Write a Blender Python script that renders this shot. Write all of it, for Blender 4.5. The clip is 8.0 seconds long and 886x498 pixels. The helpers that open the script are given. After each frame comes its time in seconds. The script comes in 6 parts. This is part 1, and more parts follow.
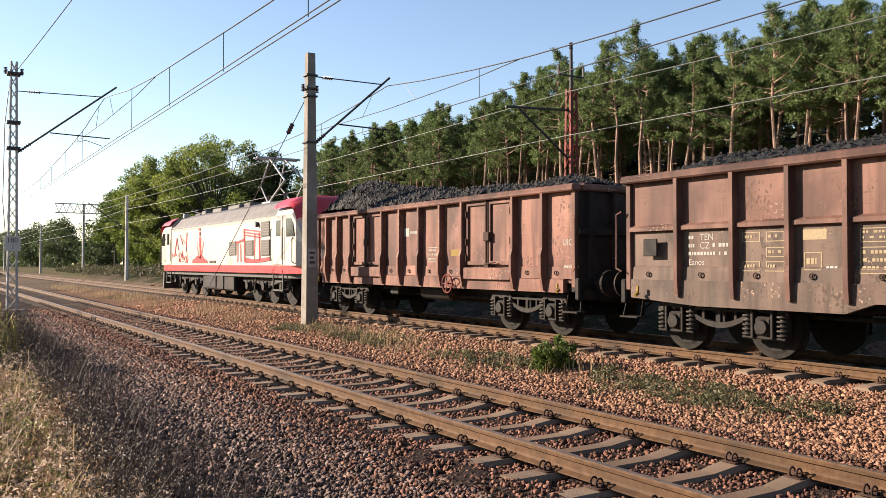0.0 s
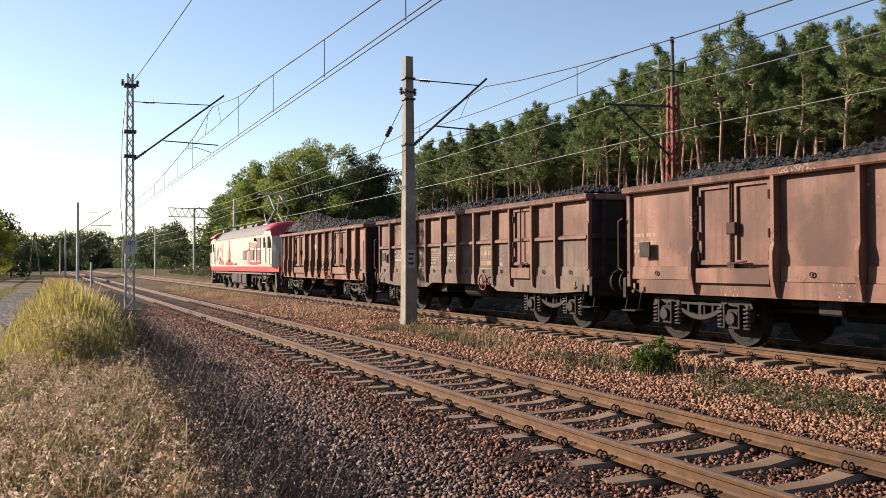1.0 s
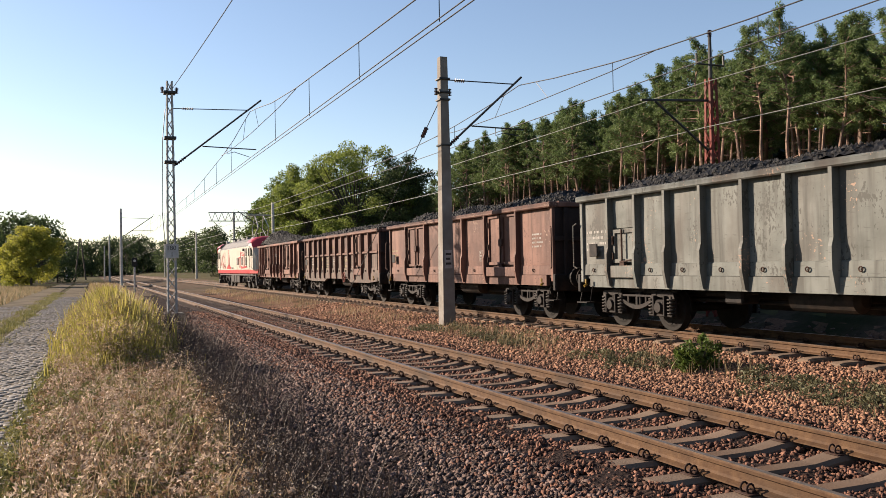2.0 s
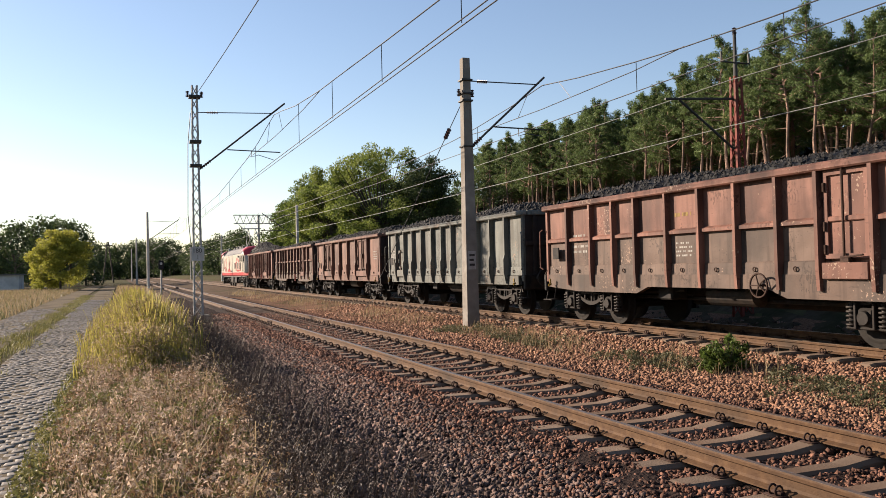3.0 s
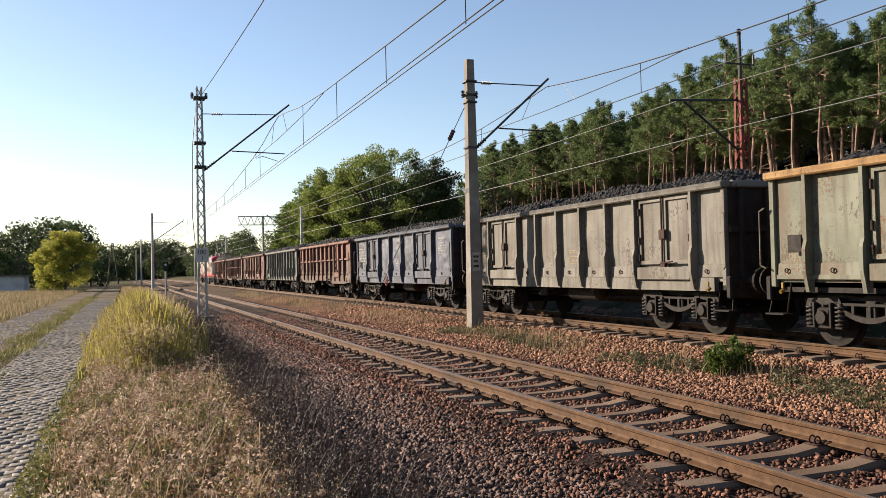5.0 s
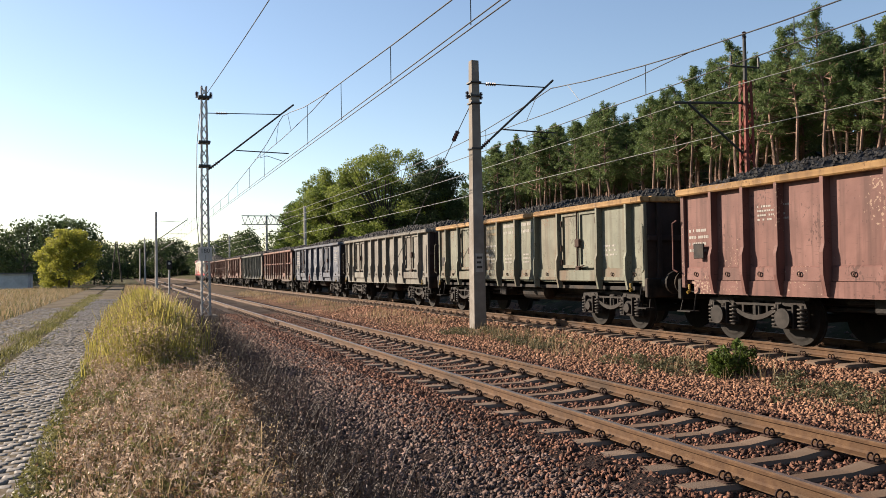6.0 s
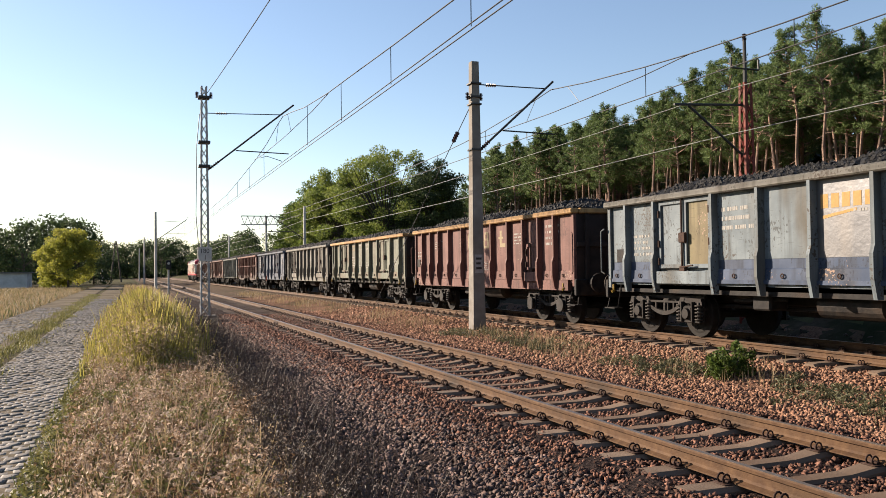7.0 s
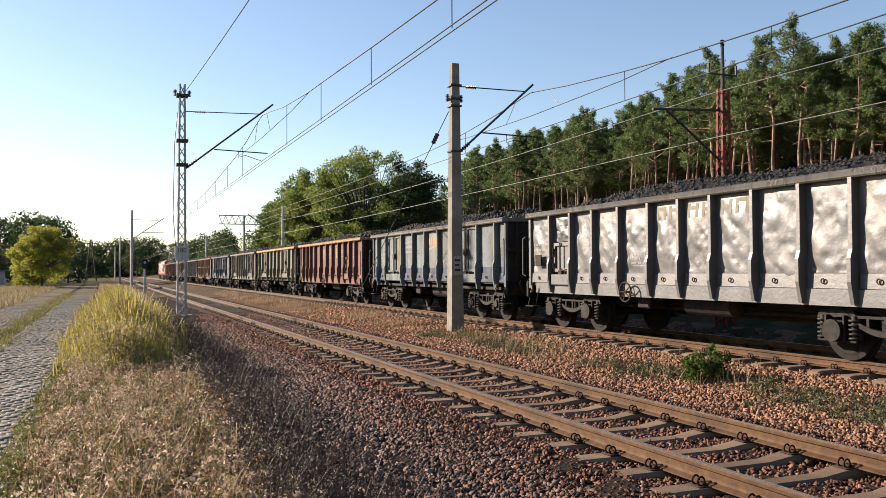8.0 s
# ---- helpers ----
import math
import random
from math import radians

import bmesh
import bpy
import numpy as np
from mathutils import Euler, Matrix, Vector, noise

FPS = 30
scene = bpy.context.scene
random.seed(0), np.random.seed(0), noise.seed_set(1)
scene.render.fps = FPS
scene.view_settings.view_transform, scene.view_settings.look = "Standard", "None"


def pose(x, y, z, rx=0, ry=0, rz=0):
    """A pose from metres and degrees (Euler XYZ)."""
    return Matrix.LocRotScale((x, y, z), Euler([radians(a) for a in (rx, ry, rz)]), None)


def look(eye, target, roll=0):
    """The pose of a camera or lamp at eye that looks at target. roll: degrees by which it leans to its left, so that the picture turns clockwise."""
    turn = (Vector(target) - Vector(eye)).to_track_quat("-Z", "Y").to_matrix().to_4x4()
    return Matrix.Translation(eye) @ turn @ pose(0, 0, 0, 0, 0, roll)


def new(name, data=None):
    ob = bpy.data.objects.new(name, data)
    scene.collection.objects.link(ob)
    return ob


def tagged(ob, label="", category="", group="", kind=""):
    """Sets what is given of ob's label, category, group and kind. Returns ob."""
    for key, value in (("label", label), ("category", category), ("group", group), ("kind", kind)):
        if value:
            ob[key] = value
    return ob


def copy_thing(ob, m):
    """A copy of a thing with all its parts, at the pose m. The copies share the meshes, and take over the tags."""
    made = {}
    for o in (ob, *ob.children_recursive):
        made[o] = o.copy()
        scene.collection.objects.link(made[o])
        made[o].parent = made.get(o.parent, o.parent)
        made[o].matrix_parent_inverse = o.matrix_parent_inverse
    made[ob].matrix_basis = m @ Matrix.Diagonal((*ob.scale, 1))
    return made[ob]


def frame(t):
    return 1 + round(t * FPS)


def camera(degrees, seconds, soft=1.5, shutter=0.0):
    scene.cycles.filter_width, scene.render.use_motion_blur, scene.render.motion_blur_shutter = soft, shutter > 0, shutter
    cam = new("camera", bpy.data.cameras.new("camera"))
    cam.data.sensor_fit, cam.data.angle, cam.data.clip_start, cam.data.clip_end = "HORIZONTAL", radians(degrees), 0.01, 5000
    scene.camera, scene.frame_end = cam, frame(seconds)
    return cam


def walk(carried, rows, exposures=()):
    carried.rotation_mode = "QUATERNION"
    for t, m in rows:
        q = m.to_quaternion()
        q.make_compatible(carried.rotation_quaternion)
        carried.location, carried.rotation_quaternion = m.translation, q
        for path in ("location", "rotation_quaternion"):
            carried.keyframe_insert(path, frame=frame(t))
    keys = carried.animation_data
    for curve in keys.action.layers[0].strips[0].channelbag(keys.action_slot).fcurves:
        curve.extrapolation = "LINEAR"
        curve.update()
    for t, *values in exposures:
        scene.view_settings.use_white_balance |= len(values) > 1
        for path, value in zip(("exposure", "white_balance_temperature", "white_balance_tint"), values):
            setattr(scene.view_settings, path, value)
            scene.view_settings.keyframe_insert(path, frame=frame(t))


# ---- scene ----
from mathutils.bvhtree import BVHTree

# ---- camera ----
cam = camera(56.0, 8.0, soft=0.7)
EYE = (0.0, 0.0, 1.5)
TURNS = [(0.0, -32.10, 1.02, 0.04), (0.5, -27.99, 0.99, 0.03), (1.0, -25.37, 1.08, 0.26), (1.5, -24.01, 1.08, 0.67),
         (3.0, -21.17, 1.23, 1.41), (3.5, -21.06, 1.24, 1.26), (4.0, -21.04, 1.24, 1.21), (4.5, -20.96, 1.31, 1.45),
         (6.0, -20.67, 1.39, 0.94), (6.5, -20.70, 1.42, 0.75), (7.0, -20.71, 1.45, 0.74), (7.5, -21.54, 1.50, 0.52),
         (8.0, -22.18, 1.54, 0.25)]
walk(cam, [(t, pose(*EYE, 90 + pitch, roll, yaw)) for t, yaw, pitch, roll in TURNS],
     exposures=[(0.0, 1.80, 6620, 16), (0.5, 1.75, 6620, 16), (1.0, 1.59, 6640, 17), (1.5, 1.50, 6650, 17), (3.0, 1.44, 6650, 17), (4.5, 1.45, 6620, 16), (6.5, 1.50, 6560, 15), (7.5, 1.56, 6560, 16), (8.0, 1.56, 6560, 15)])

# ---- light ----
SUN_AZ, SUN_EL = 44.0, 21.0   # degrees left of the track's direction, above the horizon
world = bpy.data.worlds.new("sky")
scene.world = world
world.use_nodes = True
wn = world.node_tree.nodes
sky = wn.new("ShaderNodeTexSky")
sky.sky_type = "NISHITA"
sky.sun_disc = False
sky.sun_elevation, sky.sun_rotation = radians(SUN_EL), radians(-SUN_AZ)
sky.air_density, sky.dust_density, sky.ozone_density = 1.0, 0.28, 1.5
wn["Background"].inputs["Strength"].default_value = 0.063
world.node_tree.links.new(sky.outputs[0], wn["Background"].inputs["Color"])
sun = new("sun", bpy.data.lights.new("sun", "SUN"))
sun.data.energy, sun.data.angle, sun.data.color = 5.0, radians(0.6), (1.0, 0.86, 0.68)
sun_way = Vector((-math.sin(radians(SUN_AZ)) * math.cos(radians(SUN_EL)), math.cos(radians(SUN_AZ)) * math.cos(radians(SUN_EL)), math.sin(radians(SUN_EL))))
sun.matrix_world = look(sun_way * 200, (0, 0, 0))


# ---- materials ----
def material(name, c1, c2, rough=0.8, metal=0.0, scale=6.0, big=0.6, dirt=None, dirt_amount=0.35, bump=0.3, bump_scale=40.0,
             vary=0.0, island=0.0, streak=False, relief=0.01):
    """Two colours mixed by grain, stains of a third colour at a larger scale, a fine relief."""
    m = bpy.data.materials.new(name)
    m.use_nodes = True
    n, l = m.node_tree.nodes, m.node_tree.links
    p = n["Principled BSDF"]
    p.inputs["Roughness"].default_value, p.inputs["Metallic"].default_value = rough, metal
    if rough >= 0.55 and metal < 0.3:
        p.inputs["Specular IOR Level"].default_value = 0.18      # dusty, no clean sheen
    at = n.new("ShaderNodeTexCoord")
    grain = n.new("ShaderNodeTexNoise")
    grain.inputs["Scale"].default_value, grain.inputs["Detail"].default_value = scale, 8
    l.new(at.outputs["Object"], grain.inputs["Vector"])
    ramp = n.new("ShaderNodeValToRGB")
    ramp.color_ramp.elements[0].position, ramp.color_ramp.elements[1].position = 0.3, 0.7
    ramp.color_ramp.elements[0].color, ramp.color_ramp.elements[1].color = (*c1, 1), (*c2, 1)
    l.new(grain.outputs[0], ramp.inputs[0])
    colour = ramp.outputs[0]
    if dirt:
        stain = n.new("ShaderNodeTexNoise")
        stain.inputs["Scale"].default_value, stain.inputs["Detail"].default_value = big, 6
        where = at.outputs["Object"]
        if streak:
            stretch = n.new("ShaderNodeMapping")
            stretch.inputs["Scale"].default_value = (1, 1, 0.22)
            l.new(where, stretch.inputs[0])
            where = stretch.outputs[0]
        l.new(where, stain.inputs["Vector"])
        cut = n.new("ShaderNodeValToRGB")
        cut.color_ramp.elements[0].position, cut.color_ramp.elements[1].position = 0.62 - dirt_amount * 0.5, 0.78 - dirt_amount * 0.3
        l.new(stain.outputs[0], cut.inputs[0])
        mix = n.new("ShaderNodeMix")
        mix.data_type = "RGBA"
        l.new(cut.outputs[0], mix.inputs[0])
        l.new(colour, mix.inputs[6])
        mix.inputs[7].default_value = (*dirt, 1)
        colour = mix.outputs[2]
    if vary or island:
        source = n.new("ShaderNodeNewGeometry" if island else "ShaderNodeObjectInfo")
        shift = n.new("ShaderNodeMapRange")
        amount = island or vary
        shift.inputs[3].default_value, shift.inputs[4].default_value = 1 - amount, 1 + amount
        l.new(source.outputs["Random Per Island" if island else "Random"], shift.inputs[0])
        hsv = n.new("ShaderNodeHueSaturation")
        l.new(shift.outputs[0], hsv.inputs["Value"])
        l.new(colour, hsv.inputs["Color"])
        colour = hsv.outputs[0]
    l.new(colour, p.inputs["Base Color"])
    if bump:
        fine = n.new("ShaderNodeTexNoise")
        fine.inputs["Scale"].default_value, fine.inputs["Detail"].default_value = bump_scale, 6
        l.new(at.outputs["Object"], fine.inputs["Vector"])
        b = n.new("ShaderNodeBump")
        b.inputs["Strength"].default_value, b.inputs["Distance"].default_value = bump, relief
        l.new(fine.outputs[0], b.inputs["Height"])
        l.new(b.outputs[0], p.inputs["Normal"])
    return m


def leaf_material(name, c1, c2, scale, vary=0.25, through_light=0.25):
    m = material(name, c1, c2, 0.6, 0, scale, bump=0, island=vary)
    p = m.node_tree.nodes["Principled BSDF"]
    glow = m.node_tree.nodes.new("ShaderNodeBsdfTranslucent")
    mix = m.node_tree.nodes.new("ShaderNodeMixShader")
    mix.inputs[0].default_value = through_light
    l = m.node_tree.links
    l.new(p.inputs["Base Color"].links[0].from_socket, glow.inputs[0])
    l.new(p.outputs[0], mix.inputs[1])
    l.new(glow.outputs[0], mix.inputs[2])
    l.new(mix.outputs[0], m.node_tree.nodes["Material Output"].inputs[0])
    return m


def unlike(m):
    """Moves the pattern of a material from object to object, so that no two plates are stained alike."""
    n, l = m.node_tree.nodes, m.node_tree.links
    at = [q for q in n if q.type == "TEX_COORD"][0].outputs["Object"]
    uses = [k.to_socket for k in at.links]
    info, spread, add = n.new("ShaderNodeObjectInfo"), n.new("ShaderNodeVectorMath"), n.new("ShaderNodeVectorMath")
    spread.operation = "SCALE"
    spread.inputs[0].default_value = (11.0, 37.0, 23.0)
    l.new(info.outputs["Random"], spread.inputs["Scale"])
    l.new(at, add.inputs[0])
    l.new(spread.outputs[0], add.inputs[1])
    for socket in uses:
        l.new(add.outputs[0], socket)
    return m


def wagon_paint(name, c1, c2, rust, amount=0.3, rough=0.68, flake=(0.22, 0.15, 0.11), chips=0.395):
    """Old paint: uneven tone, rain streaks of rust and soot, chipped patches and long scrapes."""
    m = material(name, c1, c2, rough, 0.0, 2.2, 1.3, rust, amount, 0.3, 9, streak=True, relief=0.012)
    n, l = m.node_tree.nodes, m.node_tree.links
    p = n["Principled BSDF"]
    where = [q for q in n if q.type == "TEX_COORD"][0].outputs["Object"]

    def layer(scale, detail, squeeze, lo, hi, colour, patch_scale=0.0, most=1.0):
        """Lays a colour over the paint where a stretched noise is high, gathered in patches."""
        way = n.new("ShaderNodeMapping")
        way.inputs["Scale"].default_value = squeeze
        way.inputs["Location"].default_value = (scale, 2.3 * scale, 0.7 * scale)
        spots = n.new("ShaderNodeTexNoise")
        spots.inputs["Scale"].default_value, spots.inputs["Detail"].default_value = scale, detail
        l.new(where, way.inputs[0])
        l.new(way.outputs[0], spots.inputs["Vector"])
        value = spots.outputs[0]
        if patch_scale:
            patch = n.new("ShaderNodeTexNoise")
            patch.inputs["Scale"].default_value = patch_scale
            l.new(where, patch.inputs["Vector"])
            both = n.new("ShaderNodeMath")
            both.operation = "MULTIPLY"
            l.new(value, both.inputs[0])
            l.new(patch.outputs[0], both.inputs[1])
            value = both.outputs[0]
        cut = n.new("ShaderNodeValToRGB")
        cut.color_ramp.elements[0].position, cut.color_ramp.elements[1].position = lo, hi
        cut.color_ramp.elements[1].color = (most, most, most, 1)
        l.new(value, cut.inputs[0])
        mix = n.new("ShaderNodeMix")
        mix.data_type = "RGBA"
        l.new(cut.outputs[0], mix.inputs[0])
        l.new(p.inputs["Base Color"].links[0].from_socket, mix.inputs[6])
        mix.inputs[7].default_value = (*colour, 1)
        l.new(mix.outputs[2], p.inputs["Base Color"])

    dark = tuple(0.42 * a + 0.25 * b for a, b in zip(c1, rust))
    light = tuple(min(0.5, 1.35 * a + 0.012) for a in c2)
    layer(1.1, 4, (1, 1, 1), 0.5, 0.75, light, 0, 0.55)                       # faded areas
    layer(7.0, 5, (1, 1, 0.07), 0.5, 0.7, dark, 0, 0.8)                    # rain streaks
    layer(21.0, 3, (1, 1, 1), chips - 0.01, chips + 0.015, flake, 0.9)          # chips
    layer(22.0, 2, (1, 1, 0.6), 0.355, 0.375, dark, 1.7, 0.9)                   # dark pocks
    layer(9.0, 2, (1, 0.5, 4.0), 0.655, 0.69, dark, 0, 0.5)                    # long scrapes
    return unlike(m)


soil = material("dry_soil", (0.05, 0.037, 0.025), (0.095, 0.075, 0.045), 0.95, 0, 3, 0.12, (0.06, 0.065, 0.025), 0.5, 0.8, 18, relief=0.05)
ballast_dark = material("dark_ballast", (0.014, 0.010, 0.009), (0.045, 0.031, 0.026), 0.9, 0, 22, 0.5, (0.025, 0.02, 0.019), 0.3, 1.0, 22, relief=0.05)
ballast_pink = material("reddish_ballast", (0.08, 0.043, 0.028), (0.21, 0.125, 0.085), 0.9, 0, 22, 0.5, (0.065, 0.05, 0.03), 0.25, 1.0, 22, relief=0.05)
stone_dark = material("dark_ballast_stone", (0.037, 0.025, 0.021), (0.145, 0.098, 0.081), 0.8, 0, 9, bump=0.3, bump_scale=60, island=0.8)
stone_rusty = material("rust_stained_ballast_stone", (0.052, 0.024, 0.016), (0.165, 0.082, 0.054), 0.85, 0, 9, bump=0.3, bump_scale=60, island=0.65)
stone_pink = material("reddish_ballast_stone", (0.11, 0.052, 0.031), (0.265, 0.148, 0.093), 0.85, 0, 9, bump=0.3, bump_scale=60, island=0.5)
concrete = material("weathered_concrete", (0.155, 0.142, 0.124), (0.22, 0.202, 0.178), 0.9, 0, 5, 0.8, (0.12, 0.102, 0.084), 0.4, 0.5, 50)
sleeper_concrete = material("sleeper_concrete", (0.125, 0.088, 0.062), (0.2, 0.152, 0.112), 0.9, 0, 6, 1.5, (0.112, 0.071, 0.046), 0.45, 0.4, 50, vary=0.2)
rail_rust = material("rusted_rail", (0.054, 0.027, 0.013), (0.094, 0.052, 0.025), 0.75, 0.1, 14, 1.2, (0.036, 0.022, 0.013), 0.3, 0.3, 60)
rail_top = material("worn_rail_head", (0.165, 0.12, 0.085), (0.25, 0.2, 0.16), 0.35, 0.75, 12, bump=0.1)
clip_rust = material("rusted_clip", (0.025, 0.015, 0.013), (0.055, 0.03, 0.02), 0.8, 0.2, 30, bump=0.2)
black_iron = material("sooty_iron", (0.007, 0.006, 0.006), (0.02, 0.018, 0.016), 0.7, 0.2, 8, 2.0, (0.036, 0.024, 0.016), 0.25, 0.4, 40)
spring_iron = material("dusty_spring_iron", (0.02, 0.017, 0.015), (0.05, 0.044, 0.039), 0.6, 0.2, 8, bump=0.2)
bogie_iron = material("dusty_bogie_iron", (0.008, 0.007, 0.006), (0.03, 0.026, 0.023), 0.7, 0.2, 8, 2.0, (0.015, 0.011, 0.009), 0.3, 0.4, 40)
wheel_steel = material("wheel_steel", (0.008, 0.007, 0.006), (0.02, 0.017, 0.014), 0.8, 0.1, 8, bump=0.2)
coal = material("coal", (0.003, 0.003, 0.003), (0.011, 0.011, 0.0112), 0.7, 0, 12, bump=0.8, bump_scale=14, relief=0.06, island=0.6)
white_mark = material("white_stencil_paint", (0.205, 0.193, 0.171), (0.279, 0.268, 0.246), 0.7, 0, 30, bump=0)
cream_mark = material("cream_stencil_paint", (0.182, 0.139, 0.079), (0.238, 0.191, 0.119), 0.7, 0, 30, bump=0)
amber_mark = material("amber_emblem_paint", (0.25, 0.15, 0.05), (0.33, 0.2, 0.07), 0.7, 0, 20, bump=0)
yellow_mark = material("yellow_paint", (0.143, 0.087, 0.012), (0.174, 0.115, 0.023), 0.6, 0, 20, bump=0)
galvanised = material("galvanised_steel", (0.24, 0.24, 0.23), (0.35, 0.34, 0.325), 0.6, 0.2, 10, bump=0.2)
dark_steel = material("dark_fitting_steel", (0.015, 0.015, 0.015), (0.035, 0.033, 0.03), 0.6, 0.3, 10, bump=0.1)
wire_metal = material("copper_wire", (0.025, 0.025, 0.025), (0.045, 0.043, 0.04), 0.5, 0.5, 10, bump=0)
wire_light = material("aluminium_wire", (0.105, 0.108, 0.099), (0.15, 0.15, 0.138), 0.45, 0.6, 10, bump=0)
red_paint = material("red_mast_paint", (0.113, 0.02, 0.013), (0.162, 0.032, 0.023), 0.7, 0, 8, 1.5, (0.067, 0.027, 0.018), 0.3, 0.3, 30)
insulator_brown = material("brown_porcelain", (0.03, 0.013, 0.007), (0.05, 0.02, 0.013), 0.25, 0, 10, bump=0)
loco_cream = material("cream_loco_paint", (0.363, 0.332, 0.275), (0.415, 0.384, 0.327), 0.35, 0, 1.5, 0.8, (0.311, 0.259, 0.197), 0.15, 0.05, 20)
loco_red = material("red_loco_paint", (0.33, 0.021, 0.027), (0.396, 0.03, 0.036), 0.35, 0, 1.5, bump=0.05)
loco_grey = material("grey_loco_roof", (0.08, 0.075, 0.07), (0.13, 0.12, 0.11), 0.6, 0.1, 3, bump=0.2)
dark_glass = material("dark_window_glass", (0.012, 0.014, 0.016), (0.02, 0.022, 0.025), 0.08, 0, 2, bump=0)
grille_grey = material("grey_grille", (0.08, 0.07, 0.06), (0.11, 0.095, 0.08), 0.6, 0.2, 40, bump=0.3)
bark_pine = material("pine_bark", (0.17, 0.108, 0.08), (0.36, 0.235, 0.175), 0.9, 0, 5, 0.4, (0.085, 0.063, 0.051), 0.4, 1.0, 12, vary=0.3, relief=0.04)
bark_grey = material("grey_bark", (0.05, 0.043, 0.033), (0.1, 0.085, 0.065), 0.9, 0, 5, bump=1.0, bump_scale=12, vary=0.3, relief=0.04)
needle_green = leaf_material("pine_needles", (0.06, 0.096, 0.032), (0.14, 0.188, 0.066), 0.35, 0.35, 0.35)
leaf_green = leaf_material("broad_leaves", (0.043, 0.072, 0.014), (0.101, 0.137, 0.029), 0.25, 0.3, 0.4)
# brighter copy of the broad leaves, with sunlight put into the colour
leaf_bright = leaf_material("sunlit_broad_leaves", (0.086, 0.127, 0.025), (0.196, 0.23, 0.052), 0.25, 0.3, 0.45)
leaf_yellow = leaf_material("yellowing_leaves", (0.187, 0.204, 0.034), (0.323, 0.306, 0.051), 0.5, 0.25, 0.5)
# darker copy for the shaded trees, with their shade put into the colour
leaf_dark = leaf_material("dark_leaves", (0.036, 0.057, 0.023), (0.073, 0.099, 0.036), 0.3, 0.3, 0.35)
grass_dry = leaf_material("dry_grass", (0.192, 0.138, 0.072), (0.336, 0.258, 0.15), 0.8, 0.35, 0.35)
grass_pink = leaf_material("faded_weeds", (0.202, 0.128, 0.087), (0.336, 0.242, 0.168), 0.8, 0.35, 0.35)
flower_pale = leaf_material("pale_dry_flowers", (0.29, 0.2, 0.14), (0.5, 0.39, 0.29), 2.0, 0.45, 0.35)
herb_russet = leaf_material("russet_herb_leaves", (0.13, 0.076, 0.042), (0.27, 0.175, 0.1), 2.0, 0.45, 0.3)
grass_gold = leaf_material("golden_green_grass", (0.2, 0.186, 0.042), (0.37, 0.315, 0.095), 1.0, 0.3, 0.4)
grass_green = leaf_material("green_weeds", (0.055, 0.07, 0.019), (0.125, 0.133, 0.039), 1.0, 0.35)
weed_dark = leaf_material("dead_dark_weeds", (0.033, 0.024, 0.019), (0.093, 0.069, 0.053), 1.0, 0.35, 0.1)
# streaked end paint, darkened to near-black for the shade at the wagon ends
end_shade = material("coal_grimed_paint", (0.02, 0.014, 0.012), (0.05, 0.034, 0.028), 0.8, 0, 4, 1.0, (0.015, 0.012, 0.012), 0.4, 0.2, 20, streak=True)
bank_soil = material("dry_bank_litter", (0.04, 0.031, 0.021), (0.085, 0.067, 0.045), 0.95, 0, 5, 0.5, (0.02, 0.025, 0.01), 0.4, 0.8, 14, relief=0.05)
grass_olive = leaf_material("olive_weeds", (0.055, 0.055, 0.028), (0.12, 0.115, 0.06), 1.5, 0.4)
faded_mark = material("faded_cream_paint", (0.13, 0.118, 0.092), (0.175, 0.157, 0.122), 0.7, 0, 12, bump=0)
# near-black leaves: the shade between the trunks is put into this colour
shade_fill = leaf_material("deep_shade_leaves", (0.008, 0.012, 0.005), (0.02, 0.026, 0.010), 0.3, 0.3, 0.1)
weed_leaves = leaf_material("low_weed_leaves", (0.1, 0.105, 0.034), (0.21, 0.19, 0.07), 1.5, 0.4, 0.3)
cobble_stone = material("granite_cobble", (0.135, 0.122, 0.105), (0.215, 0.195, 0.17), 0.7, 0, 9, 0.6, (0.1, 0.09, 0.07), 0.3, 0.4, 40, vary=0.25)
cobble_rest = material("granite_cobble_rest", (0.135, 0.122, 0.105), (0.215, 0.195, 0.17), 0.7, 0, 9, 0.6, (0.1, 0.09, 0.07), 0.3, 0.4, 40, island=0.25)
road_dust = material("dusty_road_joint", (0.1, 0.08, 0.055), (0.15, 0.125, 0.09), 0.95, 0, 12, 0.4, (0.06, 0.05, 0.03), 0.3, 0.6, 40)
white_wall = material("white_render", (0.45, 0.45, 0.435), (0.54, 0.54, 0.525), 0.9, 0, 3, 0.5, (0.338, 0.33, 0.315), 0.2, 0.2, 40)
roof_grey = material("grey_roof_sheet", (0.1, 0.1, 0.1), (0.15, 0.145, 0.14), 0.8, 0, 3, bump=0.2)
signal_black = material("black_signal_board", (0.012, 0.012, 0.012), (0.02, 0.02, 0.02), 0.6, 0, 10, bump=0)


ballast_worn = material("worn_brown_ballast", (0.075, 0.05, 0.036), (0.135, 0.095, 0.07), 0.95, 0, 3, 0.25, (0.07, 0.06, 0.038), 0.4, 0.6, 20, relief=0.04)
pale_concrete = material("pale_concrete", (0.36, 0.345, 0.315), (0.45, 0.435, 0.4), 0.9, 0, 5, 0.8, (0.28, 0.265, 0.24), 0.3, 0.3, 40)
for m in (soil, ballast_dark, ballast_pink, ballast_worn, bank_soil, road_dust):      # loose ground has no sheen
    m.node_tree.nodes["Principled BSDF"].inputs["Specular IOR Level"].default_value = 0.03


